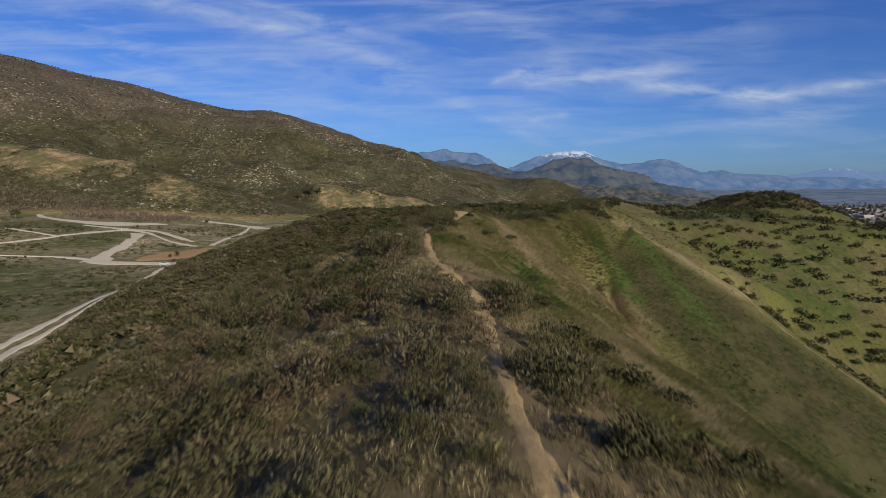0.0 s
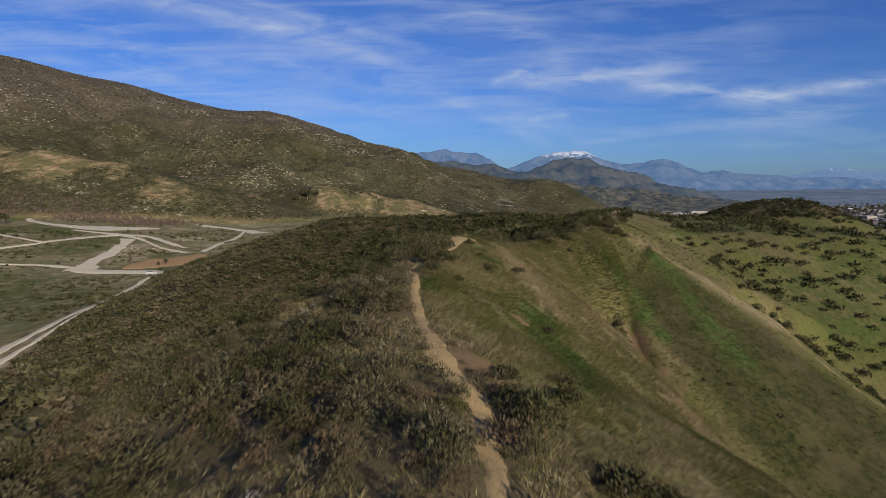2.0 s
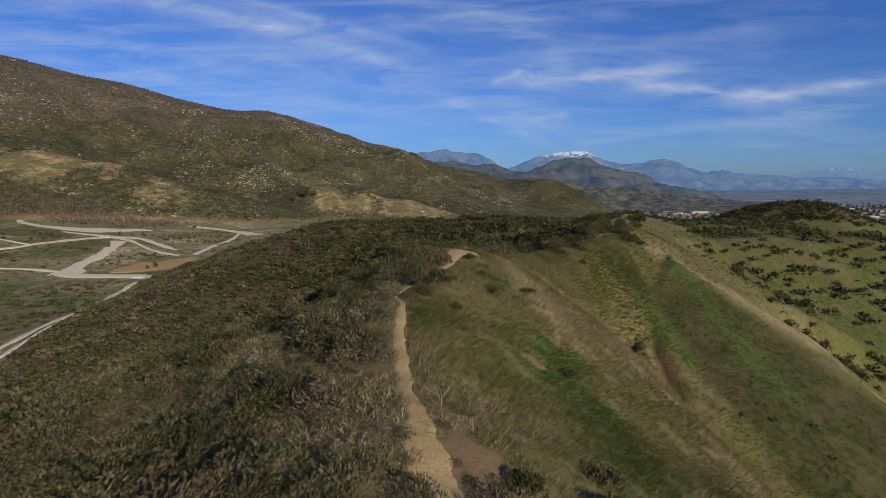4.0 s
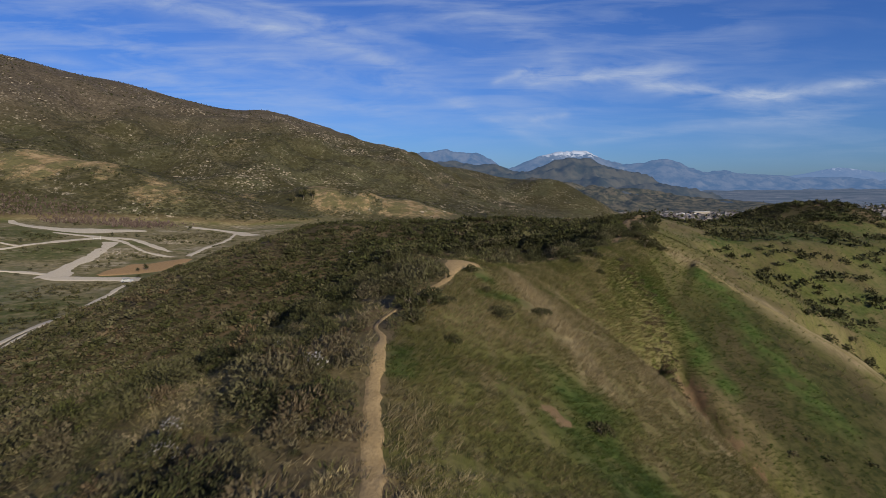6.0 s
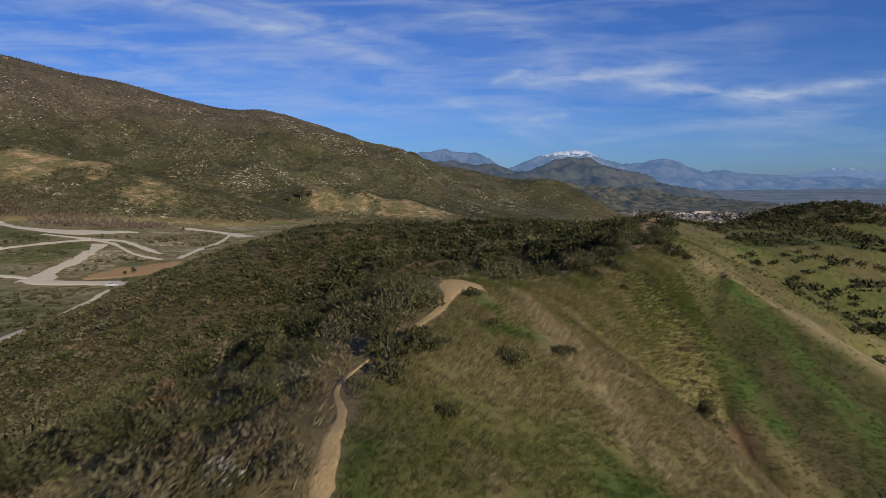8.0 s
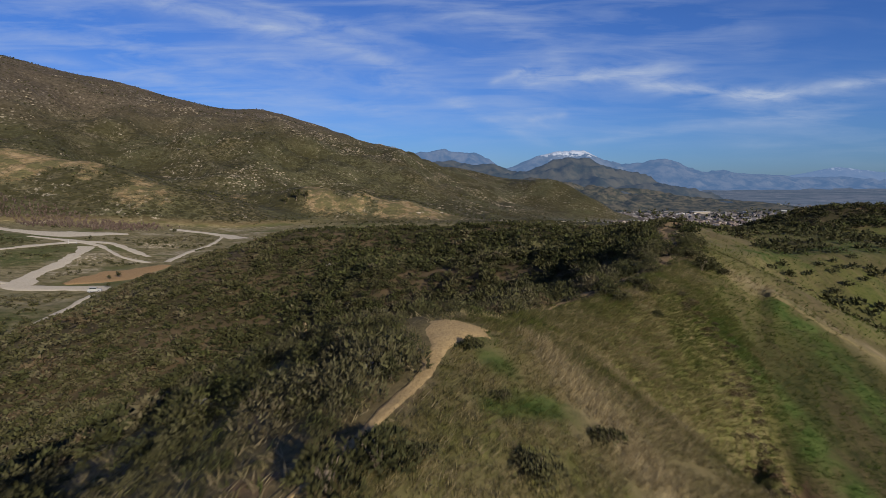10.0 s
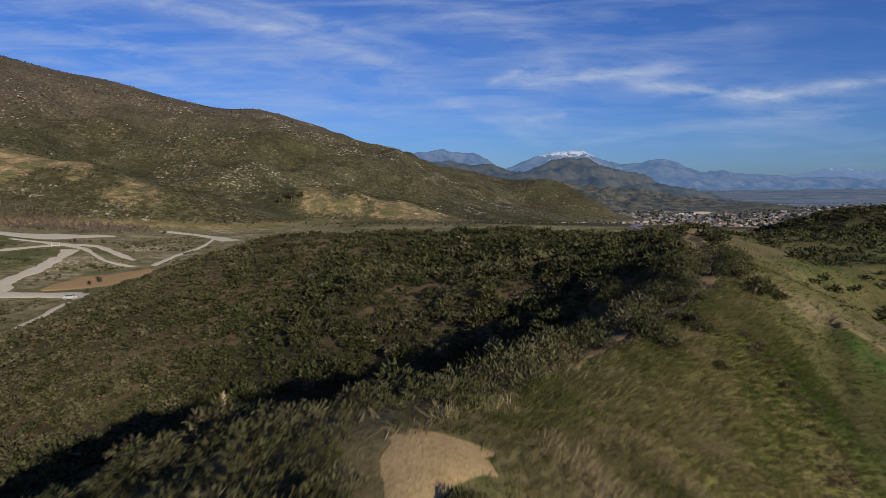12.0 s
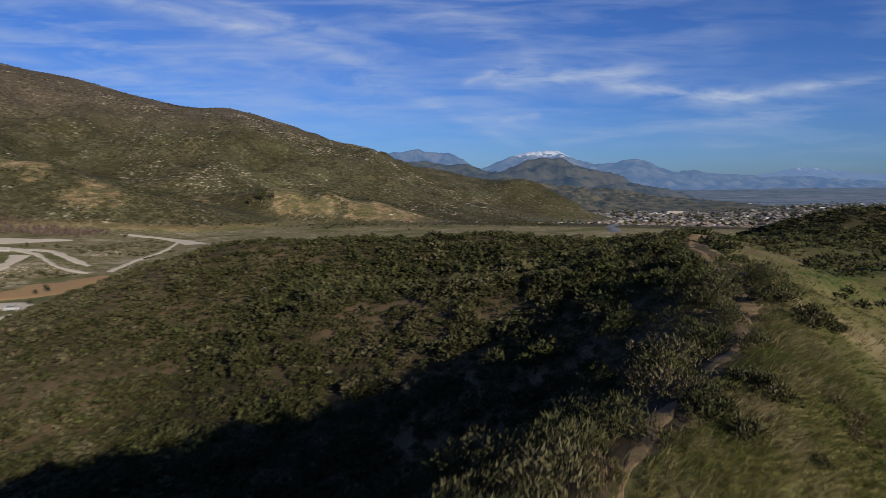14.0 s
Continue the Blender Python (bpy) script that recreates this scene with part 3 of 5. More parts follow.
SCARS = [(6.4, 58.0, 0.9), (3.8, 57.7, 0.3), (4.7, 56.2, 0.3), (-2.9, 65.3, 0.9),
         (-2.6, 61.8, 0.6), (-3.9, 71.5, 1.2), (-4.0, 38.0, 1.6), (-1.5, 27.0, 1.4), (-5.5, 22.0, 1.2), (5.2, 24.0, 0.8), (-6.0, 31.0, 1.0), (4.2, 44, 0.5), (2.0, 40.5, 1.3), (2.8, 38.6, 1.1), (1.6, 43.6, 0.9), (2.9, 33, 0.9), (44, 157, 2.2), (113.5, 209.5, 2.0)]


PALE_BANDS = (([(6.2, 79.5), (8.2, 75), (9.6, 70), (11.0, 64)], 1.2), ([(17.5, 76), (19.2, 70), (21.5, 60), (23.5, 48), (25.5, 34), (27, 20)], 1.9), ([(11, 84), (14, 79)], 1.3), ([(33, 112), (41, 103.5), (49, 97.5)], 2.0))


def pale_grass(x, y):
    """Shares of long straw-coloured grass: streaks down the slope and along its edge."""
    out = np.zeros(np.shape(x))
    for pts, wide in PALE_BANDS:
        d = polyline_distance(x, y, pts)[0] + 0.8 * wide * fractal(x, y, 3, 4, 59)
        out = np.maximum(out, ease(d, 1.5 * wide, 0.1 * wide))
    return out


def wear(x, y):
    """Shares of bare earth, of the built-up plain, and of rock."""
    bare = np.zeros(np.shape(x))
    for sx, sy, sr in SCARS:
        d = np.hypot(x - sx, y - sy) + 0.5 * sr * fractal(x, y, 0.9, 2, 51)
        bare = np.maximum(bare, ease(d, 1.25 * sr, 0.55 * sr))
    d, run = polyline_distance(x, y, GULLY)
    bare = np.maximum(bare, 0.8 * ease(d + 0.9 * fractal(x, y, 1.5, 2, 52), 1.5, 0.4) * ease(run, 7, 12) * ease(run, 34, 22))
    d, run = polyline_distance(x, y, [c[:2] for c in BLUFF])
    bare = np.maximum(bare, 0.85 * ease(d, 95, 30) * ease(fractal(x, y, 38, 4, 53), -0.45, 0.1) * ease(run, 60, 200) * ease(run, 405, 340) * ease(y, 640, 600))
    d, run = polyline_distance(x, y, [c[:2] for c in CLIFF_FOOT])
    bare = np.maximum(bare, 0.85 * ease(d, 75, 20) * ease(fractal(x, y, 30, 4, 54), -0.4, 0.2) * ease(y, 760, 730) * ease(run, 60, 130))
    town = ease(0.45 * x + 0.89 * y, 1000, 1250) * ease(lie(x, y) - valley(x, y), 14, 3)
    rock = ease(fractal(x, y, 130, 4, 55), -0.15, 0.35) * ease(y, 640, 760)
    return bare, town, rock, pale_grass(x, y)


SWALES = (([(23.4, 100), (24.6, 96.5), (26.3, 93.5), (27.2, 90.5), (28.5, 86)], 1.3), ([(34.5, 106), (35.6, 101.5), (36.2, 97), (37, 92), (39, 86)], 1.7), ([(7.8, 62.5), (9.3, 58), (10.2, 52), (10.6, 47)], 2.2),
          ([(4.2, 71), (6.4, 72.8)], 0.7), ([(6.2, 62.5), (8.5, 61.5)], 0.8), ([(-0.6, 57.5), (-0.2, 55)], 0.6), ([(3.4, 76.5), (4.4, 74.5)], 0.7), ([(52, 142), (57, 147)], 3.0), ([(62, 150), (72, 152)], 3.0))


def damp(x, y):
    """Shares of lush green hollows, and of the dry valley floor."""
    lush = np.zeros(np.shape(x))
    for pts, wide in SWALES:
        d = polyline_distance(x, y, pts)[0] + 1.1 * wide * fractal(x, y, 3, 4, 56)
        lush = np.maximum(lush, ease(d, 1.7 * wide, 0.2 * wide))
    # the far slopes are greener in broad patches
    lush = np.maximum(lush, 0.75 * ease(x - 0.25 * (y - 80), 38, 60) * ease(fractal(x, y, 16, 4, 57), -0.25, 0.25))
    floor = ease(lie(x, y) - valley(x, y), 3.5, 0.6) * np.maximum(ease(x, -40, -80), ease(y, 215, 245)) * (1 - hill_foot(x, y)) * ease(0.45 * x + 0.89 * y, 1150, 950)
    # weedy green fields between the tracks
    field = np.zeros(np.shape(x))
    for fx, fy, rx, ry in ((-262, 392, 36, 26), (-205, 333, 22, 34), (-185, 240, 45, 34), (-140, 200, 24, 50)):
        field = np.maximum(field, ease(np.hypot((x - fx) / rx, (y - fy) / ry) + 0.6 * fractal(x, y, 22, 4, 58), 1.25, 0.6))
    return lush, floor, field * floor, 1 + 0 * floor


def grid_mesh(name, xs, ys, height):
    gx, gy = np.meshgrid(xs, ys)
    gz = height(gx, gy)
    nx, ny = len(xs), len(ys)
    me = bpy.data.meshes.new(name)
    idx = np.arange(nx * ny).reshape(ny, nx)
    quads = np.stack([idx[:-1, :-1], idx[:-1, 1:], idx[1:, 1:], idx[1:, :-1]], -1).reshape(-1, 4)
    fill_mesh(me, np.stack([gx, gy, gz], -1).reshape(-1, 3), quads)
    return me, gx.ravel(), gy.ravel()


def fill_mesh(me, verts, faces, smooth=True):
    """Faces all with the same number of corners, from arrays."""
    n, c = faces.shape
    me.vertices.add(len(verts))
    me.vertices.foreach_set("co", np.ascontiguousarray(verts, np.float32).ravel())
    me.loops.add(n * c)
    me.loops.foreach_set("vertex_index", np.ascontiguousarray(faces, np.int32).ravel())
    me.polygons.add(n)
    me.polygons.foreach_set("loop_start", np.arange(0, n * c, c, dtype=np.int32))
    me.polygons.foreach_set("use_smooth", np.full(n, smooth))
    me.update(calc_edges=True)


def set_tint(me, values):
    me.attributes.new("tint", "FLOAT", "POINT").data.foreach_set("value", np.ascontiguousarray(values, np.float32))


def build_ground():
    xs = sorted({*grown(0, 0.55, 1.0, 30), *grown(0, -0.55, 1.0, -20), *grown(30, 0.6, 1.035, 4600), *grown(-20, -0.6, 1.024, -4600)})
    ys = sorted({*np.arange(4, 126, 0.7), *grown(126, 0.7, 1.023, 5300), *[4 - v for v in grown(0, 0.8, 1.06, 900)[1:]]})
    me, x, y = grid_mesh("ground", np.array(xs), np.array(ys), land)
    z = me.color_attributes.new("zone", "FLOAT_COLOR", "POINT")
    z.data.foreach_set("color", np.stack(zones(x, y), -1).astype(np.float32).ravel())
    z = me.color_attributes.new("wear", "FLOAT_COLOR", "POINT")
    z.data.foreach_set("color", np.stack(wear(x, y), -1).astype(np.float32).ravel())
    z = me.color_attributes.new("damp", "FLOAT_COLOR", "POINT")
    z.data.foreach_set("color", np.stack(damp(x, y), -1).astype(np.float32).ravel())
    me.materials.append(GROUND)
    return tagged(new("ground", me), "dry grass and brush covered hills above a sandy valley", "ground", kind="structure")


ground = build_ground()


def ribbon(name, pts, width, material, label, lift=0.05, step=0.22, wobble=0.38, cross=6, kind="structure", category="path", seed=0):
    """A path laid on the ground with an uneven edge; width: at each end or at each point."""
    line = smooth_line(pts, step)
    n = len(line)
    way = np.gradient(line, axis=0)
    way /= np.linalg.norm(way, axis=1)[:, None] + 1e-9
    across = np.stack([way[:, 1], -way[:, 0]], -1)
    run = np.concatenate([[0], np.cumsum(np.linalg.norm(np.diff(line, axis=0), axis=1))])
    if isinstance(width[0], tuple):
        w = np.interp(run, [p[0] for p in width], [p[1] for p in width])
    else:
        w = np.interp(np.linspace(0, 1, n), np.linspace(0, 1, len(width)), width)
    s = np.linspace(-1, 1, cross + 1)
    left = w * (0.5 + wobble * fractal(run, run * 0 + 3.1 + seed, 2.2 * w.mean(), 3, 1, 0.6))
    right = w * (0.5 + wobble * fractal(run, run * 0 + 9.7 + seed, 2.2 * w.mean(), 3, 2, 0.6))
    left, right = left * (1 + 0.5 * wobble * fractal(run, run * 0 + 5, 0.35 * w.mean() + 0.15, 2, 3)), right * (1 + 0.5 * wobble * fractal(run, run * 0 + 15, 0.35 * w.mean() + 0.15, 2, 4))
    off = np.where(s[None] < 0, left[:, None] * s[None], right[:, None] * s[None])
    px, py = line[:, :1] + across[:, :1] * off, line[:, 1:] + across[:, 1:] * off
    pz = land(px, py) + lift * (1 - 1.5 * s[None] ** 6) - 0.25 * lift
    me = bpy.data.meshes.new(name)
    idx = np.arange(n * (cross + 1)).reshape(n, cross + 1)
    quads = np.stack([idx[:-1, :-1], idx[:-1, 1:], idx[1:, 1:], idx[1:, :-1]], -1).reshape(-1, 4)
    fill_mesh(me, np.stack([px, py, pz], -1).reshape(-1, 3), quads)
    me.materials.append(material)
    return tagged(new(name, me), label, category, kind=kind)


ribbon("ridge_trail", RIDGE_TRAIL, [(0, 0.9), (27, 0.75), (34, 0.7), (44, 0.8), (50, 1.2), (55, 1.5), (61, 0.85), (67, 0.75), (73, 0.6), (76.5, 0.3), (81, 0.3), (85, 0.5), (89, 0.75), (91, 1.5), (92.2, 2.9), (93.6, 3.6), (94.8, 3.3), (95.8, 1.6)], TRAIL, "narrow bare tan dirt trail worn along the ridge crest")
ribbon("saddle_trail", SADDLE_TRAIL, [0.2, 0.6, 0.8, 1.2, 1.2, 1.1, 1.3, 1.0, 0.8, 0.7, 1.1, 1.2, 1.0], SADDLE_DIRT, "brown dirt trail between brush along the saddle", wobble=0.7, seed=5, lift=0.025)
ribbon("rib_trail", RIB_TRAIL, [0.8, 0.8, 0.8, 0.8, 0.9, 0.7, 0.6, 0.5, 0.35, 0.3, 0.25], WORN_GRASS, "faint pale footpath worn in straw grass down a rib", wobble=0.55, seed=9)



# ---- plants ----
def shrub_template(seed, sprigs, leaves, leaf, upright=0.5, wide=0.62, slim=0.17):
    """A bush one metre high: leaning sprigs set with small leaves; vertices and triangles."""
    r = np.random.default_rng(seed)
    verts, tris = [], []
    for _ in range(sprigs):
        a, q = r.uniform(0, 2 * math.pi), math.sqrt(r.uniform(0, 1))
        base = np.array([math.cos(a), math.sin(a), 0]) * q * wide * 0.35
        top = np.array([math.cos(a) * q * wide, math.sin(a) * q * wide, (1 - 0.55 * q ** 2) * r.uniform(0.72, 1.05)])
        top[:2] += r.normal(0, 0.06, 2)
        way = top - base
        n = len(verts)
        sidev = np.array([-math.sin(a), math.cos(a), 0]) * 0.012
        verts += [base - sidev, base + sidev, top]
        tris.append((n, n + 1, n + 2))
        for i in range(leaves):
            t = 0.22 + 0.78 * (i + r.uniform(0, 1)) / leaves
            p = base + way * t
            d = r.normal(0, 1, 3)
            d[2] = abs(d[2]) * 0.6 + upright * 1.6
            d += way * 1.6 * upright
            d /= np.linalg.norm(d)
            s = np.cross(d, r.normal(0, 1, 3))
            s /= np.linalg.norm(s) + 1e-9
            size = leaf * r.uniform(0.7, 1.35)
            n = len(verts)
            verts += [p - s * size * slim, p + s * size * slim, p + d * size]
            tris.append((n, n + 1, n + 2))
    return np.array(verts), np.array(tris)


def mound_template(seed, lobes, leaves, leaf, wide=0.62, slim=0.3, upright=0.7, ragged=0.25):
    """A bush one metre high: a few leafy heads of uneven height crowded together, with shoots above them."""
    r = np.random.default_rng(seed)
    q, a = np.sqrt((np.arange(lobes) + r.uniform(0.1, 0.9, lobes)) / lobes), np.arange(lobes) * 2.4 + r.uniform(-0.6, 0.6, lobes)
    size = r.uniform(0.20, 0.34, lobes) * (0.75 + 2.2 / lobes)
    top = (1 - 0.62 * q ** 2) * r.uniform(1 - ragged, 1.05, lobes)
    centre = np.stack([np.cos(a) * q * wide * 0.8, np.sin(a) * q * wide * 0.8, np.maximum(top - size, 0.16)], -1)
    n = lobes * leaves
    d = r.normal(0, 1, (n, 3))
    d[:, 2] = np.abs(d[:, 2]) - 0.45 * r.uniform(0, 1, n)
    d /= np.linalg.norm(d, axis=1)[:, None]
    c, k = np.repeat(centre, leaves, 0), np.repeat(size, leaves)[:, None]
    p = c + d * k * r.uniform(0.55, 1.0, (n, 1)) ** 0.6 * np.array([1, 1, 1.15])
    p[:, 2] = np.maximum(p[:, 2], 0.02)
    way = d + r.normal(0, 0.55, (n, 3)) + np.array([0, 0, upright])
    way /= np.linalg.norm(way, axis=1)[:, None]
    side = np.cross(way, r.normal(0, 1, (n, 3)))
    side /= np.linalg.norm(side, axis=1)[:, None] + 1e-9
    m = leaf * r.uniform(0.65, 1.4, (n, 1))
    verts = np.stack([p - side * m * slim, p + side * m * slim, p + way * m], 1).reshape(-1, 3)
    return verts, np.arange(3 * n).reshape(-1, 3)


def scatter(name, templates, x, y, height, width, tint, material, label, category, sink=0.05, seed=0, turned=2 * math.pi):
    """Plants past counting, joined into one mesh."""
    r = np.random.default_rng(seed)
    z = land(x, y) - sink * height
    pick = r.integers(0, len(templates), len(x))
    turn = r.uniform(-0.5, 0.5, len(x)) * turned
    vs, fs, ts, base = [], [], [], 0
    for k, (v, f) in enumerate(templates):
        m = pick == k
        c, s = np.cos(turn[m])[:, None], np.sin(turn[m])[:, None]
        w, h = width[m][:, None], height[m][:, None]
        vx = (v[None, :, 0] * c - v[None, :, 1] * s) * w + x[m][:, None]
        vy = (v[None, :, 0] * s + v[None, :, 1] * c) * w + y[m][:, None]
        vz = v[None, :, 2] * h + z[m][:, None]
        n = int(m.sum())
        vs.append(np.stack([vx, vy, vz], -1).reshape(-1, 3))
        fs.append((f[None] + (np.arange(n) * len(v))[:, None, None] + base).reshape(-1, 3))
        ts.append(np.repeat(tint[m], len(v)))
        base += n * len(v)
    me = bpy.data.meshes.new(name)
    fill_mesh(me, np.concatenate(vs), np.concatenate(fs), smooth=False)
    set_tint(me, np.concatenate(ts))
    me.materials.append(material)
    return tagged(new(name, me), label, category, kind="stuff")


def spots(x0, x1, y0, y1, spacing, keep, seed):
    """Jittered places in a box, kept with the chance that keep(x, y) gives."""
    r = np.random.default_rng(seed)
    gx, gy = np.meshgrid(np.arange(x0, x1, spacing), np.arange(y0, y1, spacing))
    x = gx.ravel() + r.uniform(-0.55, 0.55, gx.size) * spacing
    y = gy.ravel() + r.uniform(-0.55, 0.55, gx.size) * spacing
    ok = r.uniform(0, 1, x.size) < keep(x, y)
    return x[ok], y[ok], r


TRAILS = (RIDGE_TRAIL, SADDLE_TRAIL, RIB_TRAIL)


def off_trail(x, y, gap):
    out = np.ones(np.shape(x), bool)
    for t in TRAILS:
        out &= polyline_distance(x, y, t)[0] > gap
    return out & (np.hypot(x - 2.4, y - 76.5) > gap + 1.0)


NEAR = [mound_template(s, 8, 52, 0.115, 0.62, 0.17, 0.8, 0.4) for s in range(10)]
MIDDLE = [mound_template(20 + s, 6, 30, 0.19, 0.60, 0.27, 0.7, 0.4) for s in range(8)]
FAR = [mound_template(40 + s, 4, 12, 0.32, 0.58, 0.38, 0.7, 0.4) for s in range(7)]
FOOT = [mound_template(50 + s, 3, 9, 0.40, 0.58, 0.42, 0.6) for s in range(6)]
STRAW = [mound_template(70 + s, 4, 11, 0.42, 0.58, 0.06, 1.4, 0.4) for s in range(5)]
DOT = [shrub_template(60 + s, 5, 2, 0.7, slim=0.45) for s in range(5)]


def shrub_chance(x, y):
    g, b, s, f = zones(x, y)
    clump = np.maximum(ease(fractal(x, y, 5, 3, 11), -0.55, -0.1), np.maximum(ease(y, 78, 92), ease(x, -9, -16)))
    return b * clump


def tint_of(x, y, r):
    """Dry and grey on the near ridge, dark green over the bowl and down the flanks."""
    dry = ease(y, 75, 40) * ease(crest_side(x, y), -16, -5)
    # past y 85 the bowl's shade is also put into darker leaves
    t = 0.50 + ease(y, 85, 110) * (0.20 * ease(x, -55, -20) - 0.06 * ease(x, -30, -70)) + 0.24 * fractal(x, y, 16, 3, 13) + r.normal(0, 0.19, len(x))
    grey = ease(np.abs(y - 98), 20, 10) * ease(crest_side(x, y), -14, -4)
    return np.clip(t - 0.10 * dry + 0.08 * grey, 0.03, 0.84)


def by_the_walk(x, y):
    """Where the walk passes near: along the ridge and over the saddle."""
    return ((x > -13 - 11 * ease(y, 84, 70)) & (x < 13) & (y < 92)) | ((y >= 92) & (y < 122) & (np.abs(crest_side(x, y)) < 9))


def near_brush():
    x, y, r = spots(-24, 34, -6, 122, 1.02, lambda x, y: shrub_chance(x, y) * 0.95 * by_the_walk(x, y), 1)
    ok = off_trail(x, y, 0.68)
    x, y = x[ok], y[ok]
    h = (0.5 + 0.9 * r.uniform(0, 1, len(x)) ** 1.5) * (0.42 + 1.05 * ease(fractal(x, y, 2.6, 2, 15), -0.35, 0.35))
    h *= 1 + 0.08 * ease(y, 84, 94) * ease(crest_side(x, y), 0, -3)
    scatter("near_brush", NEAR, x, y, h, h * r.uniform(0.9, 1.35, len(x)), np.clip(tint_of(x, y, r) + r.normal(0, 0.14, len(x)), 0, 1), SHRUB, "mixed grey-green and dry brown chaparral shrubs covering the ridge", "brush")
    return len(x)


def bowl_brush():
    def seen(x, y):
        """Leaves out the far sides of the hills, which nothing shows."""
        behind = ((x > 46) & (crest_side(x, y) < -7)) | (y > 8 + np.interp(x, [-124, -95, -60, -27, 15, 42], [284, 259, 229, 196, 186, 172]))
        verge = np.interp(y, [p[1] for p in FOOT_ROAD], [p[0] for p in FOOT_ROAD]) + 8
        return (~behind | (np.hypot(x - 112, y - 214) < 30)) & (x > verge)

    def keep(x, y):
        inside = by_the_walk(x, y)
        return shrub_chance(x, y) * ~inside * seen(x, y) * 0.96
    x, y, r = spots(-128, 175, -14, 296, 1.25, keep, 2)
    ok = off_trail(x, y, 1.15)
    x, y = x[ok], y[ok]
    h = (0.75 + 0.9 * r.uniform(0, 1, len(x)) ** 1.5) * (0.62 + 0.7 * ease(fractal(x, y, 2.8, 2, 16), -0.35, 0.35)) * (1 - 0.15 * ease(crest_side(x, y), -16, -6) * ease(y, 84, 92) * ease(y, 128, 112))
    h *= (1 - 0.2 * ease(crest_side(x, y), -35, -75)) * (1 - 0.45 * ease(x, 5, 40) * ease(x, 98, 82) * ease(y, 140, 160)) * (1 - 0.25 * ease(y, 165, 185))
    w, tint = h * r.uniform(1.0, 1.4, len(x)), tint_of(x, y, r)
    close = (x > -28) & (x < 42) & (y < 150)
    w = np.where(close, w, w * 1.25)
    foot = ~close & ((x < -60) | (y < 8))
    for name, m, kinds, label in (("bowl_brush", close, MIDDLE, "dense dark green chaparral over the bowl"), ("flank_brush", ~close & ~foot, FAR, "dense olive chaparral down the outer flanks"),
                                  ("foot_brush", foot, FOOT, "low olive brush down to the road at the foot")):
        scatter(name, kinds, x[m], y[m], h[m], w[m], tint[m], SHRUB, label, "brush", seed=2)
    x, y, r = spots(-60, 30, -4, 180, 1.6, lambda x, y: zones(x, y)[1] * 0.9 * np.maximum(0.45 * ease(y, 80, 96) * np.maximum(ease(x, -8, -18), ease(y, 125, 135)), ease(x, -22, -26) * ease(y, 96, 80)), 3)
    ok = off_trail(x, y, 1.0)
    x, y = x[ok], y[ok]
    h = r.uniform(0.45, 0.9, len(x))
    scatter("low_brush", FOOT, x, y, h, h * 1.9, tint_of(x, y, r), SHRUB, "low dark scrub between the taller shrubs of the bowl", "brush", seed=3)


near_brush(), bowl_brush()


def grass_template(seed, blades):
    r = np.random.default_rng(seed)
    verts, tris = [], []
    for i in range(blades):
        p = np.array([*r.uniform(-0.16, 0.16, 2), 0])
        a = r.uniform(0, math.pi)
        s = np.array([math.cos(a), math.sin(a), 0]) * r.uniform(0.010, 0.020)
        tip = p + np.array([r.normal(0.22, 0.12), r.normal(-0.20, 0.12), r.uniform(0.5, 0.95)])
        verts += [p - s, p + s, tip]
        tris.append((3 * i, 3 * i + 1, 3 * i + 2))
    return np.array(verts), np.array(tris)


def grass_slopes():
    tufts = [grass_template(s, 9) for s in range(6)]

    def keep(x, y):
        z = zones(x, y)
        return z[0] * ease(wear(x, y)[0], 0.6, 0.2) * ease(fractal(x, y, 1.3, 2, 61), -0.8, 0.0)
    x, y, r = spots(-6, 40, 8, 128, 0.225, lambda x, y: keep(x, y) * (0.12 + 0.88 * ease(x, 40, 16)), 5)
    ok = off_trail(x, y, 0.36) | ((y > 86) & (polyline_distance(x, y, SADDLE_TRAIL)[0] > 0.15))
    x, y = x[ok], y[ok]
    straw = ease(np.abs(crest_side(x, y) - 7), 7, 2) * ease(y, 66, 78) * ease(y, 132, 115)
    lush = damp(x, y)[0]
    dry = np.clip(0.48 - 0.3 * ease(x, 20, 28) + 0.24 * ease(y, 62, 45) - 0.12 * ease(x, 14, 22) - 0.5 * lush + 0.22 * straw + 0.55 * fractal(x, y, 7, 3, 62) + 0.25 * fractal(x * 1.5, y * 0.4, 5, 2, 63) + r.normal(0, 0.12, len(x)), 0, 1)
    pale = pale_grass(x, y)
    dry = np.clip(dry + 0.55 * pale, 0, 1)
    h = r.uniform(0.16, 0.38, len(x)) * (0.7 + 0.8 * dry) * (1 + 0.5 * pale)
    scatter("hill_grass", tufts, x, y, h, np.full(len(x), 1.0), dry, GRASS, "green and straw-coloured grass bent by the wind", "grass", seed=5, turned=0.9)


grass_slopes()


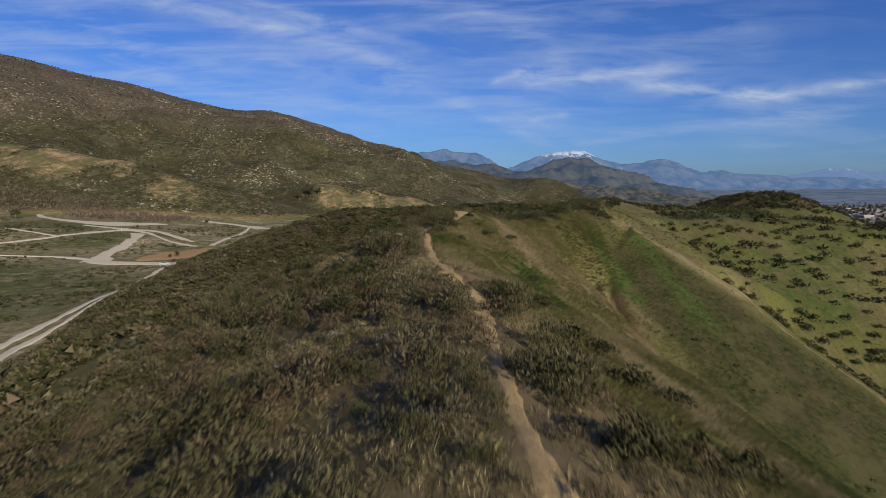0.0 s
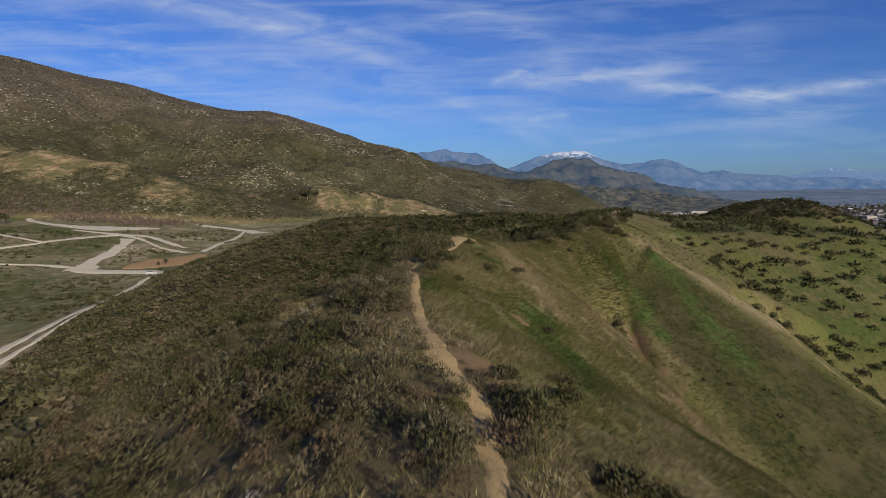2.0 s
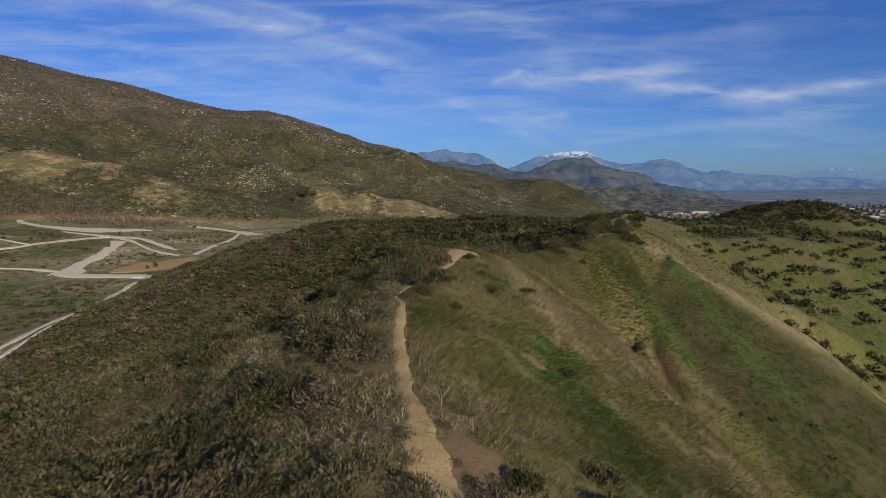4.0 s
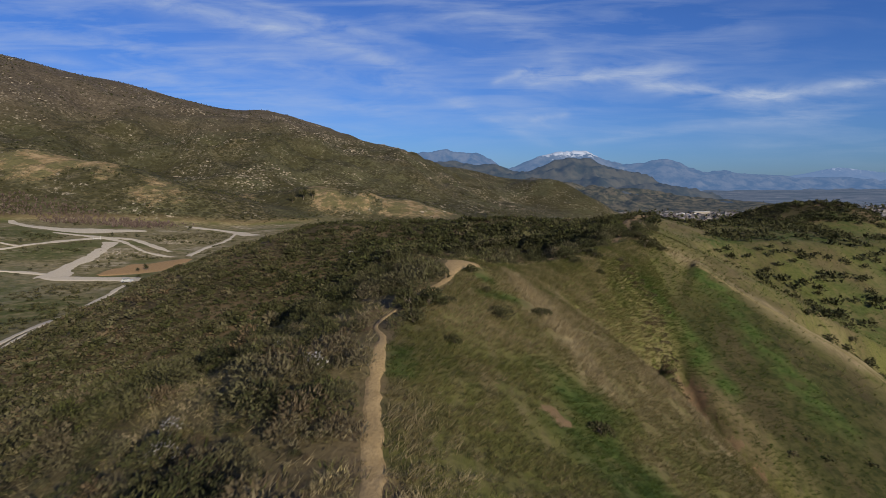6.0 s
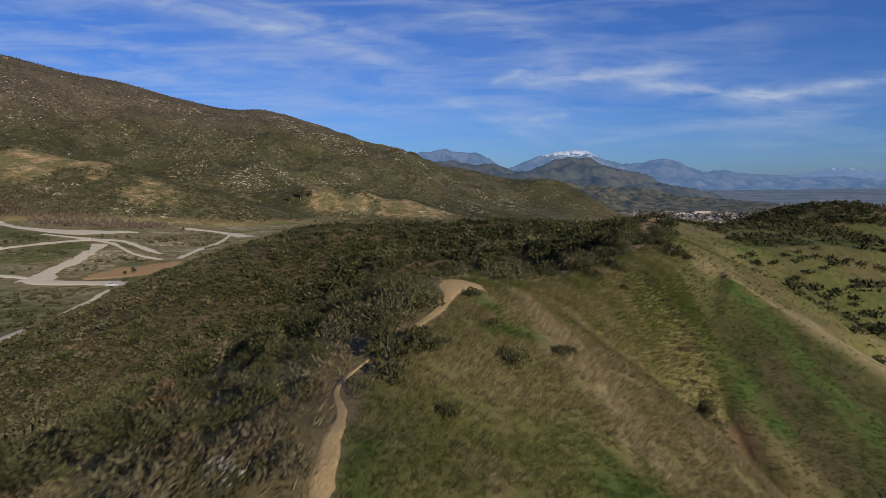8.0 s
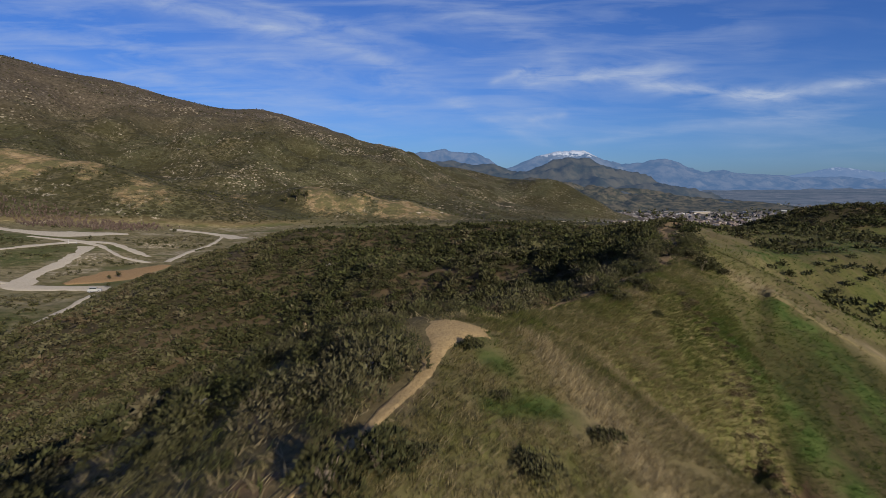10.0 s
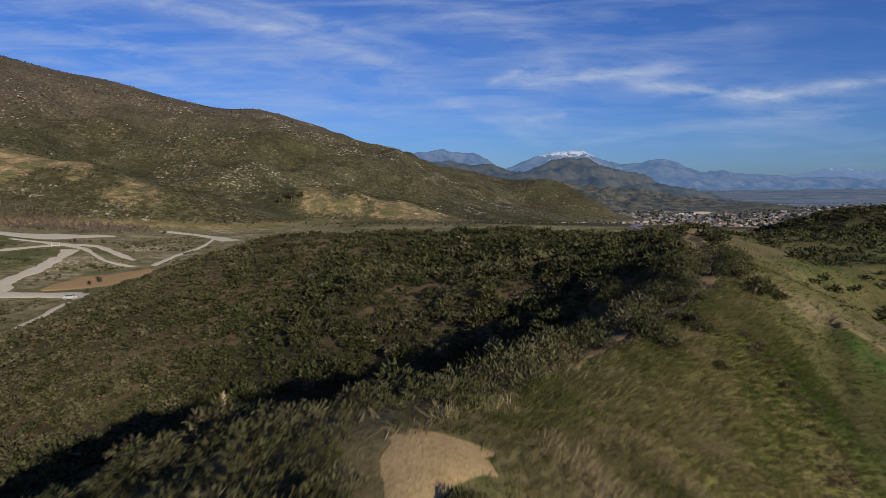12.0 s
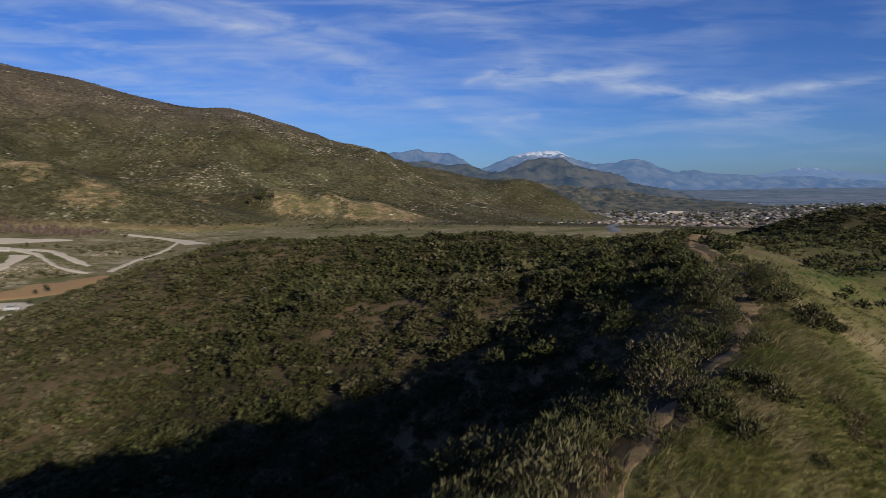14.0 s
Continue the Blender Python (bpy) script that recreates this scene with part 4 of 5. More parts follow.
def saddle_grass():
    """Close grass on the saddle, where the walk ends low over it."""
    tufts = [grass_template(60 + s, 9) for s in range(6)]
    x, y, r = spots(3, 27, 80, 112, 0.19, lambda x, y: zones(x, y)[0] * 0.8 * ease(crest_side(x, y), 14, 8), 20)
    ok = off_trail(x, y, 0.3)
    x, y = x[ok], y[ok]
    tint = np.clip(0.50 + 0.5 * fractal(x, y, 2.5, 3, 66) + 0.3 * fractal(x, y, 9, 2, 67) + r.normal(0, 0.14, len(x)), 0, 1)
    scatter("saddle_grass", tufts, x, y, r.uniform(0.18, 0.46, len(x)), np.full(len(x), 1.1), tint, GRASS, "knee-high green and tan grass on the saddle", "grass", seed=20, turned=1.2)


saddle_grass()


def dry_tufts():
    """Dead grass and litter between the shrubs."""
    tufts = [grass_template(30 + s, 7) for s in range(5)]
    x, y, r = spots(-22, 36, 2, 135, 0.34, lambda x, y: zones(x, y)[1] * np.maximum(0.6 * ease(fractal(x, y, 2.5, 3, 64), -0.5, 0.3), ease(fractal(x, y, 5, 3, 11), -0.1, -0.35) * (y < 85)), 6)
    ok = off_trail(x, y, 0.36)
    x, y = x[ok], y[ok]
    scatter("dry_grass", tufts, x, y, r.uniform(0.15, 0.42, len(x)), np.full(len(x), 1.3), np.clip(r.normal(0.75, 0.2, len(x)), 0, 1), GRASS, "dry straw-coloured grass between the shrubs", "grass", seed=6)


dry_tufts()


def straw_patches():
    """Low tussocks of dead grass where the ridge brush is open."""
    x, y, r = spots(-20, 10, 0, 88, 0.62, lambda x, y: zones(x, y)[1] * ease(fractal(x, y, 5, 3, 11), -0.15, -0.35) * ease(x, -20, -14), 19)
    ok = off_trail(x, y, 0.7)
    x, y = x[ok], y[ok]
    h = r.uniform(0.16, 0.4, len(x))
    scatter("straw_patches", STRAW, x, y, h, h * r.uniform(1.5, 2.2, len(x)), np.clip(r.normal(0.78, 0.14, len(x)), 0, 1), GRASS, "low tan tussocks of dead grass between shrubs", "grass", seed=19)


straw_patches()


def far_scrub():
    def keep(x, y):
        z = zones(x, y)
        inside = (x > -0.82 * y - 20) & (x < 0.3 * y)
        return np.maximum(z[3], z[0] * 0.35) * inside * ease(wear(x, y)[0], 0.7, 0.3) * ease(fractal(x, y, 45, 3, 71), -0.45, 0.4) * 0.75 * ease(0.45 * x + 0.89 * y, 1250, 1000)
    x, y, r = spots(-800, 150, 240, 800, 5.0, keep, 7)
    h = r.uniform(0.6, 1.5, len(x))
    tint = np.clip(0.62 + 0.3 * fractal(x, y, 80, 3, 72) + r.normal(0, 0.1, len(x)), 0, 1)
    scatter("hill_scrub", DOT, x, y, h, h * 1.3, tint, SHRUB, "scattered dark scrub over the far hillside", "brush", seed=7)
    x, y, r = spots(-1050, 300, 800, 1500, 9.0, keep, 8)
    h = r.uniform(0.7, 1.8, len(x))
    tint = np.clip(0.62 + 0.3 * fractal(x, y, 80, 3, 72) + r.normal(0, 0.1, len(x)), 0, 1)
    scatter("upper_scrub", DOT, x, y, h, h * 1.4, tint, SHRUB, "scattered dark scrub high on the far hillside", "brush", seed=8)


far_scrub()


def rock_template(seed):
    """A broken block, one metre across."""
    r = np.random.default_rng(seed)
    bm = bmesh.new()
    bmesh.ops.create_icosphere(bm, subdivisions=1, radius=0.5)
    for v in bm.verts:
        v.co *= r.uniform(0.7, 1.15)
        v.co.z = max(v.co.z, -0.3) * 0.8
    bmesh.ops.triangulate(bm, faces=bm.faces[:])
    bm.verts.index_update()
    v, f = np.array([p.co for p in bm.verts]), np.array([[c.index for c in p.verts] for p in bm.faces])
    bm.free()
    return v, f


def outcrops():
    blocks = [rock_template(s) for s in range(6)]

    def keep(x, y):
        w = wear(x, y)
        inside = (x > -0.80 * y) & (x < 0.12 * y)
        return w[2] * inside * ease(fractal(x, 0.6 * x + y, 30, 4, 81), 0.02, 0.35) * zones(x, y)[3]
    x, y, r = spots(-1000, 200, 600, 1500, 5.0, keep, 9)
    h = r.uniform(0.8, 2.6, len(x)) ** 1.15
    scatter("outcrop", blocks, x, y, h, h * r.uniform(1.2, 2.4, len(x)), r.uniform(0.2, 1, len(x)), ROCK, "pale broken rock outcrops on the far hillside", "rock", sink=0.1, seed=9)


outcrops()


def slope_tussocks():
    """Coarse bent grass that mottles the far slopes."""
    r = np.random.default_rng(90)
    clumps = []
    for _ in range(6):
        p = np.concatenate([r.uniform(-0.3, 0.3, (6, 2)), np.zeros((6, 1))], 1)
        a = r.uniform(0, math.pi, 6)
        side = np.stack([np.cos(a), np.sin(a), 0 * a], -1) * 0.045
        tip = p + np.stack([r.normal(0.25, 0.15, 6), r.normal(-0.25, 0.15, 6), r.uniform(0.5, 1, 6)], -1)
        clumps.append((np.stack([p - side, p + side, tip], 1).reshape(-1, 3), np.arange(18).reshape(-1, 3)))
    x, y, r = spots(18, 125, 48, 200, 0.62, lambda x, y: zones(x, y)[0] * ease(x - 0.1 * (y - 45), 16, 26) * ease(fractal(x, y, 3, 3, 99), -0.5, 0.2) * (0.5 - 0.2 * ease(x, 50, 80)) * (crest_side(x, y) > 0) * (land(x, y) > 18), 17)
    h = r.uniform(0.2, 0.5, len(x))
    tint = np.clip(0.16 - 0.4 * damp(x, y)[0] + 0.6 * fractal(x, y, 6, 3, 101) + r.normal(0, 0.15, len(x)), 0, 1)
    scatter("slope_grass", clumps, x, y, h, h * 1.3, tint, GRASS, "coarse bent grass on the far slopes", "grass", seed=17, turned=0.5)
    x, y, r = spots(24, 135, 60, 200, 2.6, lambda x, y: zones(x, y)[0] * ease(x - 0.25 * (y - 80), 26, 38) * ease(fractal(x, y, 9, 3, 100), 0.0, 0.5) * 0.35 * (crest_side(x, y) > 0), 18)
    h = r.uniform(0.2, 0.5, len(x))
    scatter("slope_scrub", FAR, x, y, h, h * 1.6, np.clip(r.normal(0.55, 0.15, len(x)), 0, 1), SHRUB, "small dark scrub dotting the far slopes", "brush", seed=18)


slope_tussocks()


def gully_brush():
    """Dry brown scrub along the head of the eroded gully."""
    x, y, r = spots(10, 32, 74, 100, 0.55, lambda x, y: ease(polyline_distance(x + 1.7, y, GULLY)[0] + 1.2 * fractal(x, y, 3, 2, 98), 2.3, 0.8) * ease(y, 82, 87) * 0.75, 16)
    h = r.uniform(0.2, 0.5, len(x))
    scatter("gully_brush", MIDDLE, x, y, h, h * 1.6, np.clip(r.normal(0.10, 0.08, len(x)), 0, 1), SHRUB, "dry reddish-brown scrub along the eroded gully", "brush", seed=16)


gully_brush()


# ---- single plants ----
def part(name, me, material, parent, label=""):
    ob = new(name, me)
    if not me.materials:
        me.materials.append(material)
    ob.parent = parent
    return tagged(ob, label)


def tri_mesh(name, v, f, tint):
    me = bpy.data.meshes.new(name)
    fill_mesh(me, v, f, smooth=False)
    set_tint(me, np.full(len(v), tint))
    return me


def stem_mesh(seed, stems, wide, high):
    """A forked stem: thin crooked shoots that fan out from the root."""
    r = np.random.default_rng(seed)
    bm = bmesh.new()
    for _ in range(stems):
        a = r.uniform(0, 2 * math.pi)
        d = Vector((math.cos(a) * wide * r.uniform(0.3, 1), math.sin(a) * wide * r.uniform(0.3, 1), high))
        rings = []
        for t, w in ((0, 0.03), (0.5, 0.02), (1, 0.008)):
            c = d * t + Vector((*r.normal(0, 0.03, 2), 0)) * t
            rings.append([bm.verts.new(c + Vector((math.cos(q) * w, math.sin(q) * w, 0))) for q in (0, 2.1, 4.2)])
        for p, q in zip(rings[:-1], rings[1:]):
            for i in range(3):
                bm.faces.new((p[i], p[(i + 1) % 3], q[(i + 1) % 3], q[i]))
    me = bpy.data.meshes.new("stem")
    bm.to_mesh(me)
    bm.free()
    return me


def shrub(name, seed, tint, label, group, sprigs=85, leaves=9, leaf=0.13, upright=0.5, wide=0.62, blossom=0):
    thing = tagged(new(name), label, "shrub", group)
    part("stem", stem_mesh(seed, 9, 0.3, 0.6), STEM, thing)
    part("foliage", tri_mesh("foliage", *mound_template(seed, max(5, sprigs // 9), 7 * leaves + 20, 0.95 * leaf, wide, 0.26, upright, 0.4), tint), SHRUB, thing)
    if blossom:
        r = np.random.default_rng(seed + 1)
        v, f = [], []
        for i in range(blossom):
            a, q = r.uniform(0, 2 * math.pi), math.sqrt(r.uniform(0, 1))
            c = np.array([math.cos(a) * q * wide, math.sin(a) * q * wide, (1 - 0.5 * q * q) * r.uniform(0.75, 1.08)])
            for _ in range(2):
                n = len(v)
                e, g = r.normal(0, 0.035, 3), r.normal(0, 0.035, 3)
                v += [c - e, c + g, c + e]
                f.append((n, n + 1, n + 2))
        part("blossom", tri_mesh("blossom", np.array(v), np.array(f), 0.6), BLOSSOM, thing, "white blossom")
    return thing


def stand(proto, x, y, size, turn, wide=1.0):
    """A copy of a plant on the ground."""
    z = float(land(np.array([x]), np.array([y]))[0]) - 0.06 * size
    ob = copy_thing(proto, pose(x, y, z, 0, 0, turn))
    ob.scale = (size * wide, size * wide, size)
    return ob


def take_away(proto):
    for ob in [*proto.children_recursive, proto]:
        bpy.data.objects.remove(ob)


def single_shrubs():
    r = random.Random(4)
    dark = [shrub("shrub", 200 + i, 0.50 + 0.1 * i, "dark grey-green chaparral shrub standing in grass", "shrubs on the grass slope") for i in range(3)]
    for x, y, s in ((4.9, 67.6, 1.15), (8.1, 71.8, 0.9), (4.3, 71.5, 0.6), (8.9, 58.7, 0.8), (8.3, 25.8, 1.2), (10.6, 26.8, 1.2), (6.6, 40.2, 1.3), (3.7, 39.6, 1.0), (3.4, 37.2, 0.8), (4.4, 37.4, 0.9), (3.9, 35.4, 0.9), (5.6, 37.6, 0.7),
                    (6.8, 31.4, 1.4), (8.5, 31.9, 1.1), (5.4, 15.4, 1.4), (7.9, 17.2, 1.3), (10.1, 18.4, 1.1), (4.7, 22.3, 1.4), (7.1, 42.9, 1.0),
                    (28.4, 113.8, 1.5), (28.0, 110.2, 1.7), (29.6, 111.6, 1.5), (14.5, 95.8, 1.4), (18.3, 97.8, 1.2), (15.3, 94.6, 1.2), (17.9, 98.9, 1.0),
                    (18.0, 94.5, 0.7), (30.6, 111.3, 1.1), (26.6, 113.0, 1.3), (-0.6, 64.8, 1.45), (0.5, 65.8, 1.35), (-0.3, 63.0, 1.1), (1.6, 66.5, 0.7), (1.9, 61.0, 0.6), (3.4, 75.0, 0.7), (0.3, 74.6, 1.0)):
        stand(dark[r.randrange(3)], x, y, s * r.uniform(0.9, 1.1), r.uniform(0, 360), r.uniform(1.0, 1.35))
    for p in dark:
        take_away(p)
    low = [shrub("knoll_shrub", 220 + i, 0.58 + 0.08 * i, "low dark shrub on the green knoll slope", "shrubs on the knoll", 70, 5, 0.15, 0.4, 0.6) for i in range(3)]
    x, y, q = spots(44, 150, 72, 212, 3.1, lambda x, y: zones(x, y)[0] * ease(crest_side(x, y), 1, 4) * ease(y + 1.35 * (x - 32) - 113, 7, 14) * ease(fractal(x, y, 11, 3, 91), -0.7, 0.1) * 0.9 * ease(x, 46, 58), 11)
    order = np.argsort(y)
    rest = order[295:]
    h = q.uniform(0.7, 1.7, len(rest))
    scatter("knoll_brush", FAR, x[rest], y[rest], h, h * q.uniform(1.0, 1.4, len(rest)), q.uniform(0.55, 0.8, len(rest)), SHRUB, "dark shrubs high on the green knoll", "brush", seed=31)
    for px, py in zip(x[order[:295]], y[order[:295]]):
        stand(low[r.randrange(3)], px, py, r.uniform(0.75, 1.7), r.uniform(0, 360), r.uniform(1.0, 1.35))
    for p in low:
        take_away(p)
    sage = [shrub("white_sage", 240 + i, 0.37, "pale grey sage bush with white blossom", "flowering sage bushes", 70, 8, 0.12, 0.8, 0.5, 70) for i in range(2)]
    for px, py, s in ((-9.1, 53.1, 0.9), (-9.0, 64.0, 0.8), (-4.1, 55.3, 1.0), (-6.3, 54.2, 0.8), (-0.5, 72.8, 0.9), (-8.2, 76.1, 0.9), (-5.1, 74.6, 0.8), (-8.6, 51.2, 1.0), (-5.5, 29.8, 0.7), (-7.5, 26.8, 0.8),
                      (-2.7, 26.5, 0.7), (-10.1, 42.9, 0.8), (-12.5, 58.0, 0.7), (-7.1, 61.5, 0.8), (-20, 168, 1.3)):
        stand(sage[r.randrange(2)], px, py, s, r.uniform(0, 360), 1.2)
    for p in sage:
        take_away(p)
    pale = shrub("grey_green_sage", 250, 0.72, "round grey-green sage bush beside the trail", "", 80, 9, 0.12, 0.6, 0.55)
    stand(pale, 0.35, 71.7, 0.8, 40, 1.0)
    take_away(pale)


single_shrubs()


def yucca(x, y):
    z = float(land(np.array([x]), np.array([y]))[0])
    thing = tagged(new("yucca"), "dry tan yucca flower stalk above a rosette of stiff leaves", "yucca")
    thing.location, thing.scale = (x, y, z - 0.05), (1.05, 1.05, 1.05)
    bm = bmesh.new()
    bmesh.ops.create_cone(bm, segments=8, radius1=0.045, radius2=0.02, depth=2.5, matrix=Matrix.Translation((0, 0, 1.25)))
    me = bpy.data.meshes.new("stalk")
    bm.to_mesh(me)
    bm.free()
    stalk = part("stalk", me, plain_material("dry_stalk", (0.30, 0.22, 0.13), (0.42, 0.32, 0.2), 0.2), thing)
    r = np.random.default_rng(3)
    v, f = [], []
    for i in range(170):
        t, a = r.uniform(0.45, 1.0), r.uniform(0, 2 * math.pi)
        c = np.array([0, 0, 2.5 * t])
        d = np.array([math.cos(a), math.sin(a), 0.3]) * 0.24 * (1.15 - t * 0.75)
        s = np.array([-math.sin(a), math.cos(a), 0]) * 0.04
        v += [c, c + d - s, c + d + s + np.array([0, 0, 0.05])]
        f.append((3 * i, 3 * i + 1, 3 * i + 2))
    part("seed_head", tri_mesh("seed_head", np.array(v), np.array(f), 0.7), foliage_material("dry_pods", ((0.0, (0.25, 0.18, 0.10)), (1.0, (0.42, 0.33, 0.21))), 0.2), stalk)
    v, f = [], []
    for i in range(60):
        a, q = r.uniform(0, 2 * math.pi), r.uniform(0.1, 1.2)
        d = np.array([math.cos(a) * math.cos(q), math.sin(a) * math.cos(q), math.sin(q)]) * 0.6
        s = np.array([-math.sin(a), math.cos(a), 0]) * 0.03
        v += [-s, s, d]
        f.append((3 * i, 3 * i + 1, 3 * i + 2))
    part("rosette", tri_mesh("rosette", np.array(v), np.array(f), 0.8), SHRUB, thing)


yucca(-6.3, 87.5)


# ---- the wash below: tracks, bare lots, trees, a parked car ----
TRACKS = (
    ("valley_road", [(-98, 92), (-102, 112), (-105, 130), (-106.6, 145), (-107.4, 157), (-108.0, 170), (-110.8, 198), (-117.5, 233), (-124.7, 265)], [(0, 4.2), (60, 4.6), (100, 4.4), (140, 3.4), (175, 3.0)], "pale dirt road along the foot of the hill"),
    ("verge_track", [(-92, 95), (-96, 115), (-99.5, 132), (-100.4, 143), (-100.8, 152), (-101.6, 162), (-103.5, 174), (-107, 195)], [(0, 4.5), (37, 4.6), (48, 3.6), (60, 2.6), (80, 1.8), (105, 1.2)], "pale dirt track beside the road"),
    ("junction_road", [(-123.5, 271), (-127.5, 276.5), (-134, 279.5), (-141, 278.8), (-150, 277), (-160, 278), (-167, 281.5)], [(0, 4), (7, 8), (14, 13), (22, 14.5), (32, 16), (42, 15), (50, 8)], "wide pale dirt road across the wash"),
    ("cross_road", [(-161.5, 278), (-166, 288), (-170.4, 301), (-174.2, 320), (-179, 340), (-185.3, 361), (-195, 384)], [(0, 15), (11, 14), (25, 9.5), (45, 10), (65, 9.5), (88, 9), (112, 9)], "pale dirt road climbing across the wash"),
    ("upper_lot", [(-318, 474), (-304, 459), (-276, 437), (-253, 430), (-237, 430), (-224, 438), (-216, 447), (-208, 453)], [(0, 5), (21, 7), (56, 14), (80, 27), (96, 44), (111, 42), (123, 24), (134, 8)], "broad bare dirt lot in the wash"),
    ("upper_track", [(-244, 409), (-222.5, 404), (-207, 401), (-199, 404), (-190, 402), (-173, 387), (-152.5, 368)], [(0, 5), (22, 8), (38, 15), (46, 14), (56, 8.5), (80, 7), (108, 4.5)], "pale dirt track across the wash"),
    ("lower_track", [(-203, 397), (-192, 391), (-178.6, 376.5), (-159.2, 356.5), (-143.3, 350)], [(0, 9), (12, 5), (32, 3), (60, 4), (78, 5)], "pale dirt track across the wash"),
    ("bend_road", [(-202, 505), (-181.3, 502), (-166, 498), (-150, 484), (-137, 467)], [(0, 9), (20, 15), (36, 17), (57, 19), (78, 17)], "pale dirt road bending round the foot of the hill"),
    ("bend_track", [(-158, 492), (-148.8, 454), (-143.5, 424), (-142.5, 394), (-139.7, 373), (-137, 352)], [(0, 4), (40, 3), (76, 4), (105, 4.5), (127, 4), (147, 3)], "pale dirt track along the foot of the hill"),
    ("field_track", [(-238, 311), (-234.6, 317), (-227.6, 329), (-221.8, 344), (-218.3, 365), (-214, 385), (-207, 397)], [(0, 4.5), (20, 5), (37, 4.5), (58, 6.5), (78, 9), (92, 13)], "pale track between green fields"),
    ("field_path", [(-290, 379), (-273, 370), (-246, 356), (-222, 344.6)], [(0, 3.0), (50, 3.5), (76, 2.6)], "pale track between green fields"),
    ("low_track", [(-225, 286), (-212, 286.6), (-196, 287), (-183, 287.4), (-168, 285)], [(0, 3.5), (30, 2.8), (57, 5)], "faint track across the field"))
for i, (name, pts, width, label) in enumerate(TRACKS):
    ribbon(name, pts, width, ROAD, label, lift=0.28, step=1.5, wobble=0.42, category="road", seed=i)
ribbon("bare_lot", [(-148, 287), (-144.5, 293), (-141, 303), (-138, 316), (-135, 329), (-132.5, 341)], [(0, 4), (7, 15), (17, 27), (30, 32), (44, 26), (57, 10)], ORANGE_EARTH, "bare orange earth lot beside the road", lift=0.34, step=2.0, category="lot", seed=3)


def box_part(name, size, at, material, parent, bevel=0.0, label="", top=None):
    """A bevelled box; top: the scale of its upper face in x and y."""
    bm = bmesh.new()
    bmesh.ops.create_cube(bm, size=1)
    for v in bm.verts:
        if top and v.co.z > 0:
            v.co.x, v.co.y = v.co.x * top[0], v.co.y * top[1]
        v.co = Vector((v.co.x * size[0], v.co.y * size[1], v.co.z * size[2])) + Vector(at)
    if bevel:
        bmesh.ops.bevel(bm, geom=bm.edges[:], offset=bevel, segments=2, affect="EDGES")
    me = bpy.data.meshes.new(name)
    bm.to_mesh(me)
    bm.free()
    return part(name, me, material, parent, label)


def parked_car(x, y, turn):
    paint = plain_material("white_paint", (0.26, 0.265, 0.27), (0.32, 0.325, 0.33), 1, 0.3, 0.5)
    glass = plain_material("dark_glass", (0.02, 0.025, 0.03), (0.03, 0.035, 0.04), 1, 0.08, 0.5)
    rubber = plain_material("rubber", (0.02, 0.02, 0.02), (0.035, 0.035, 0.035), 0.2, 0.9)
    steel = plain_material("wheel_steel", (0.4, 0.4, 0.42), (0.5, 0.5, 0.52), 0.2, 0.4, 0.5, 0.8)
    car = tagged(new("car"), "white off-road car parked at the end of the dirt road", "car")
    box_part("body", (4.6, 1.85, 0.75), (0, 0, 0.78), paint, car, 0.12)
    box_part("cabin", (2.9, 1.7, 0.72), (-0.4, 0, 1.48), paint, car, 0.1, top=(0.82, 0.86))
    for sx, name in ((1, "windscreen"), (-1, "rear_window")):
        box_part(name, (0.06, 1.4, 0.45), (-0.4 + sx * 1.33, 0, 1.5), glass, car)
    for sy in (1, -1):
        box_part("side_window", (2.2, 0.05, 0.4), (-0.4, sy * 0.81, 1.52), glass, car)
        box_part("headlight", (0.06, 0.3, 0.16), (2.3, sy * 0.65, 0.92), steel, car)
        for sx in (1.45, -1.45):
            bm = bmesh.new()
            bmesh.ops.create_cone(bm, cap_ends=True, segments=18, radius1=0.39, radius2=0.39, depth=0.26, matrix=pose(sx, sy * 0.86, 0.39, 90))
            me = bpy.data.meshes.new("tyre")
            bm.to_mesh(me)
            bm.free()
            wheel = part("wheel", me, rubber, car)
            bm = bmesh.new()
            bmesh.ops.create_cone(bm, cap_ends=True, segments=14, radius1=0.22, radius2=0.2, depth=0.05, matrix=pose(sx, sy * 1.0, 0.39, 90))
            me = bpy.data.meshes.new("rim")
            bm.to_mesh(me)
            bm.free()
            part("rim", me, steel, wheel)
    car.matrix_world = pose(x, y, float(land(np.array([x]), np.array([y]))[0]) + 0.2, 0, 0, turn)


parked_car(-126.6, 271.0, 20)


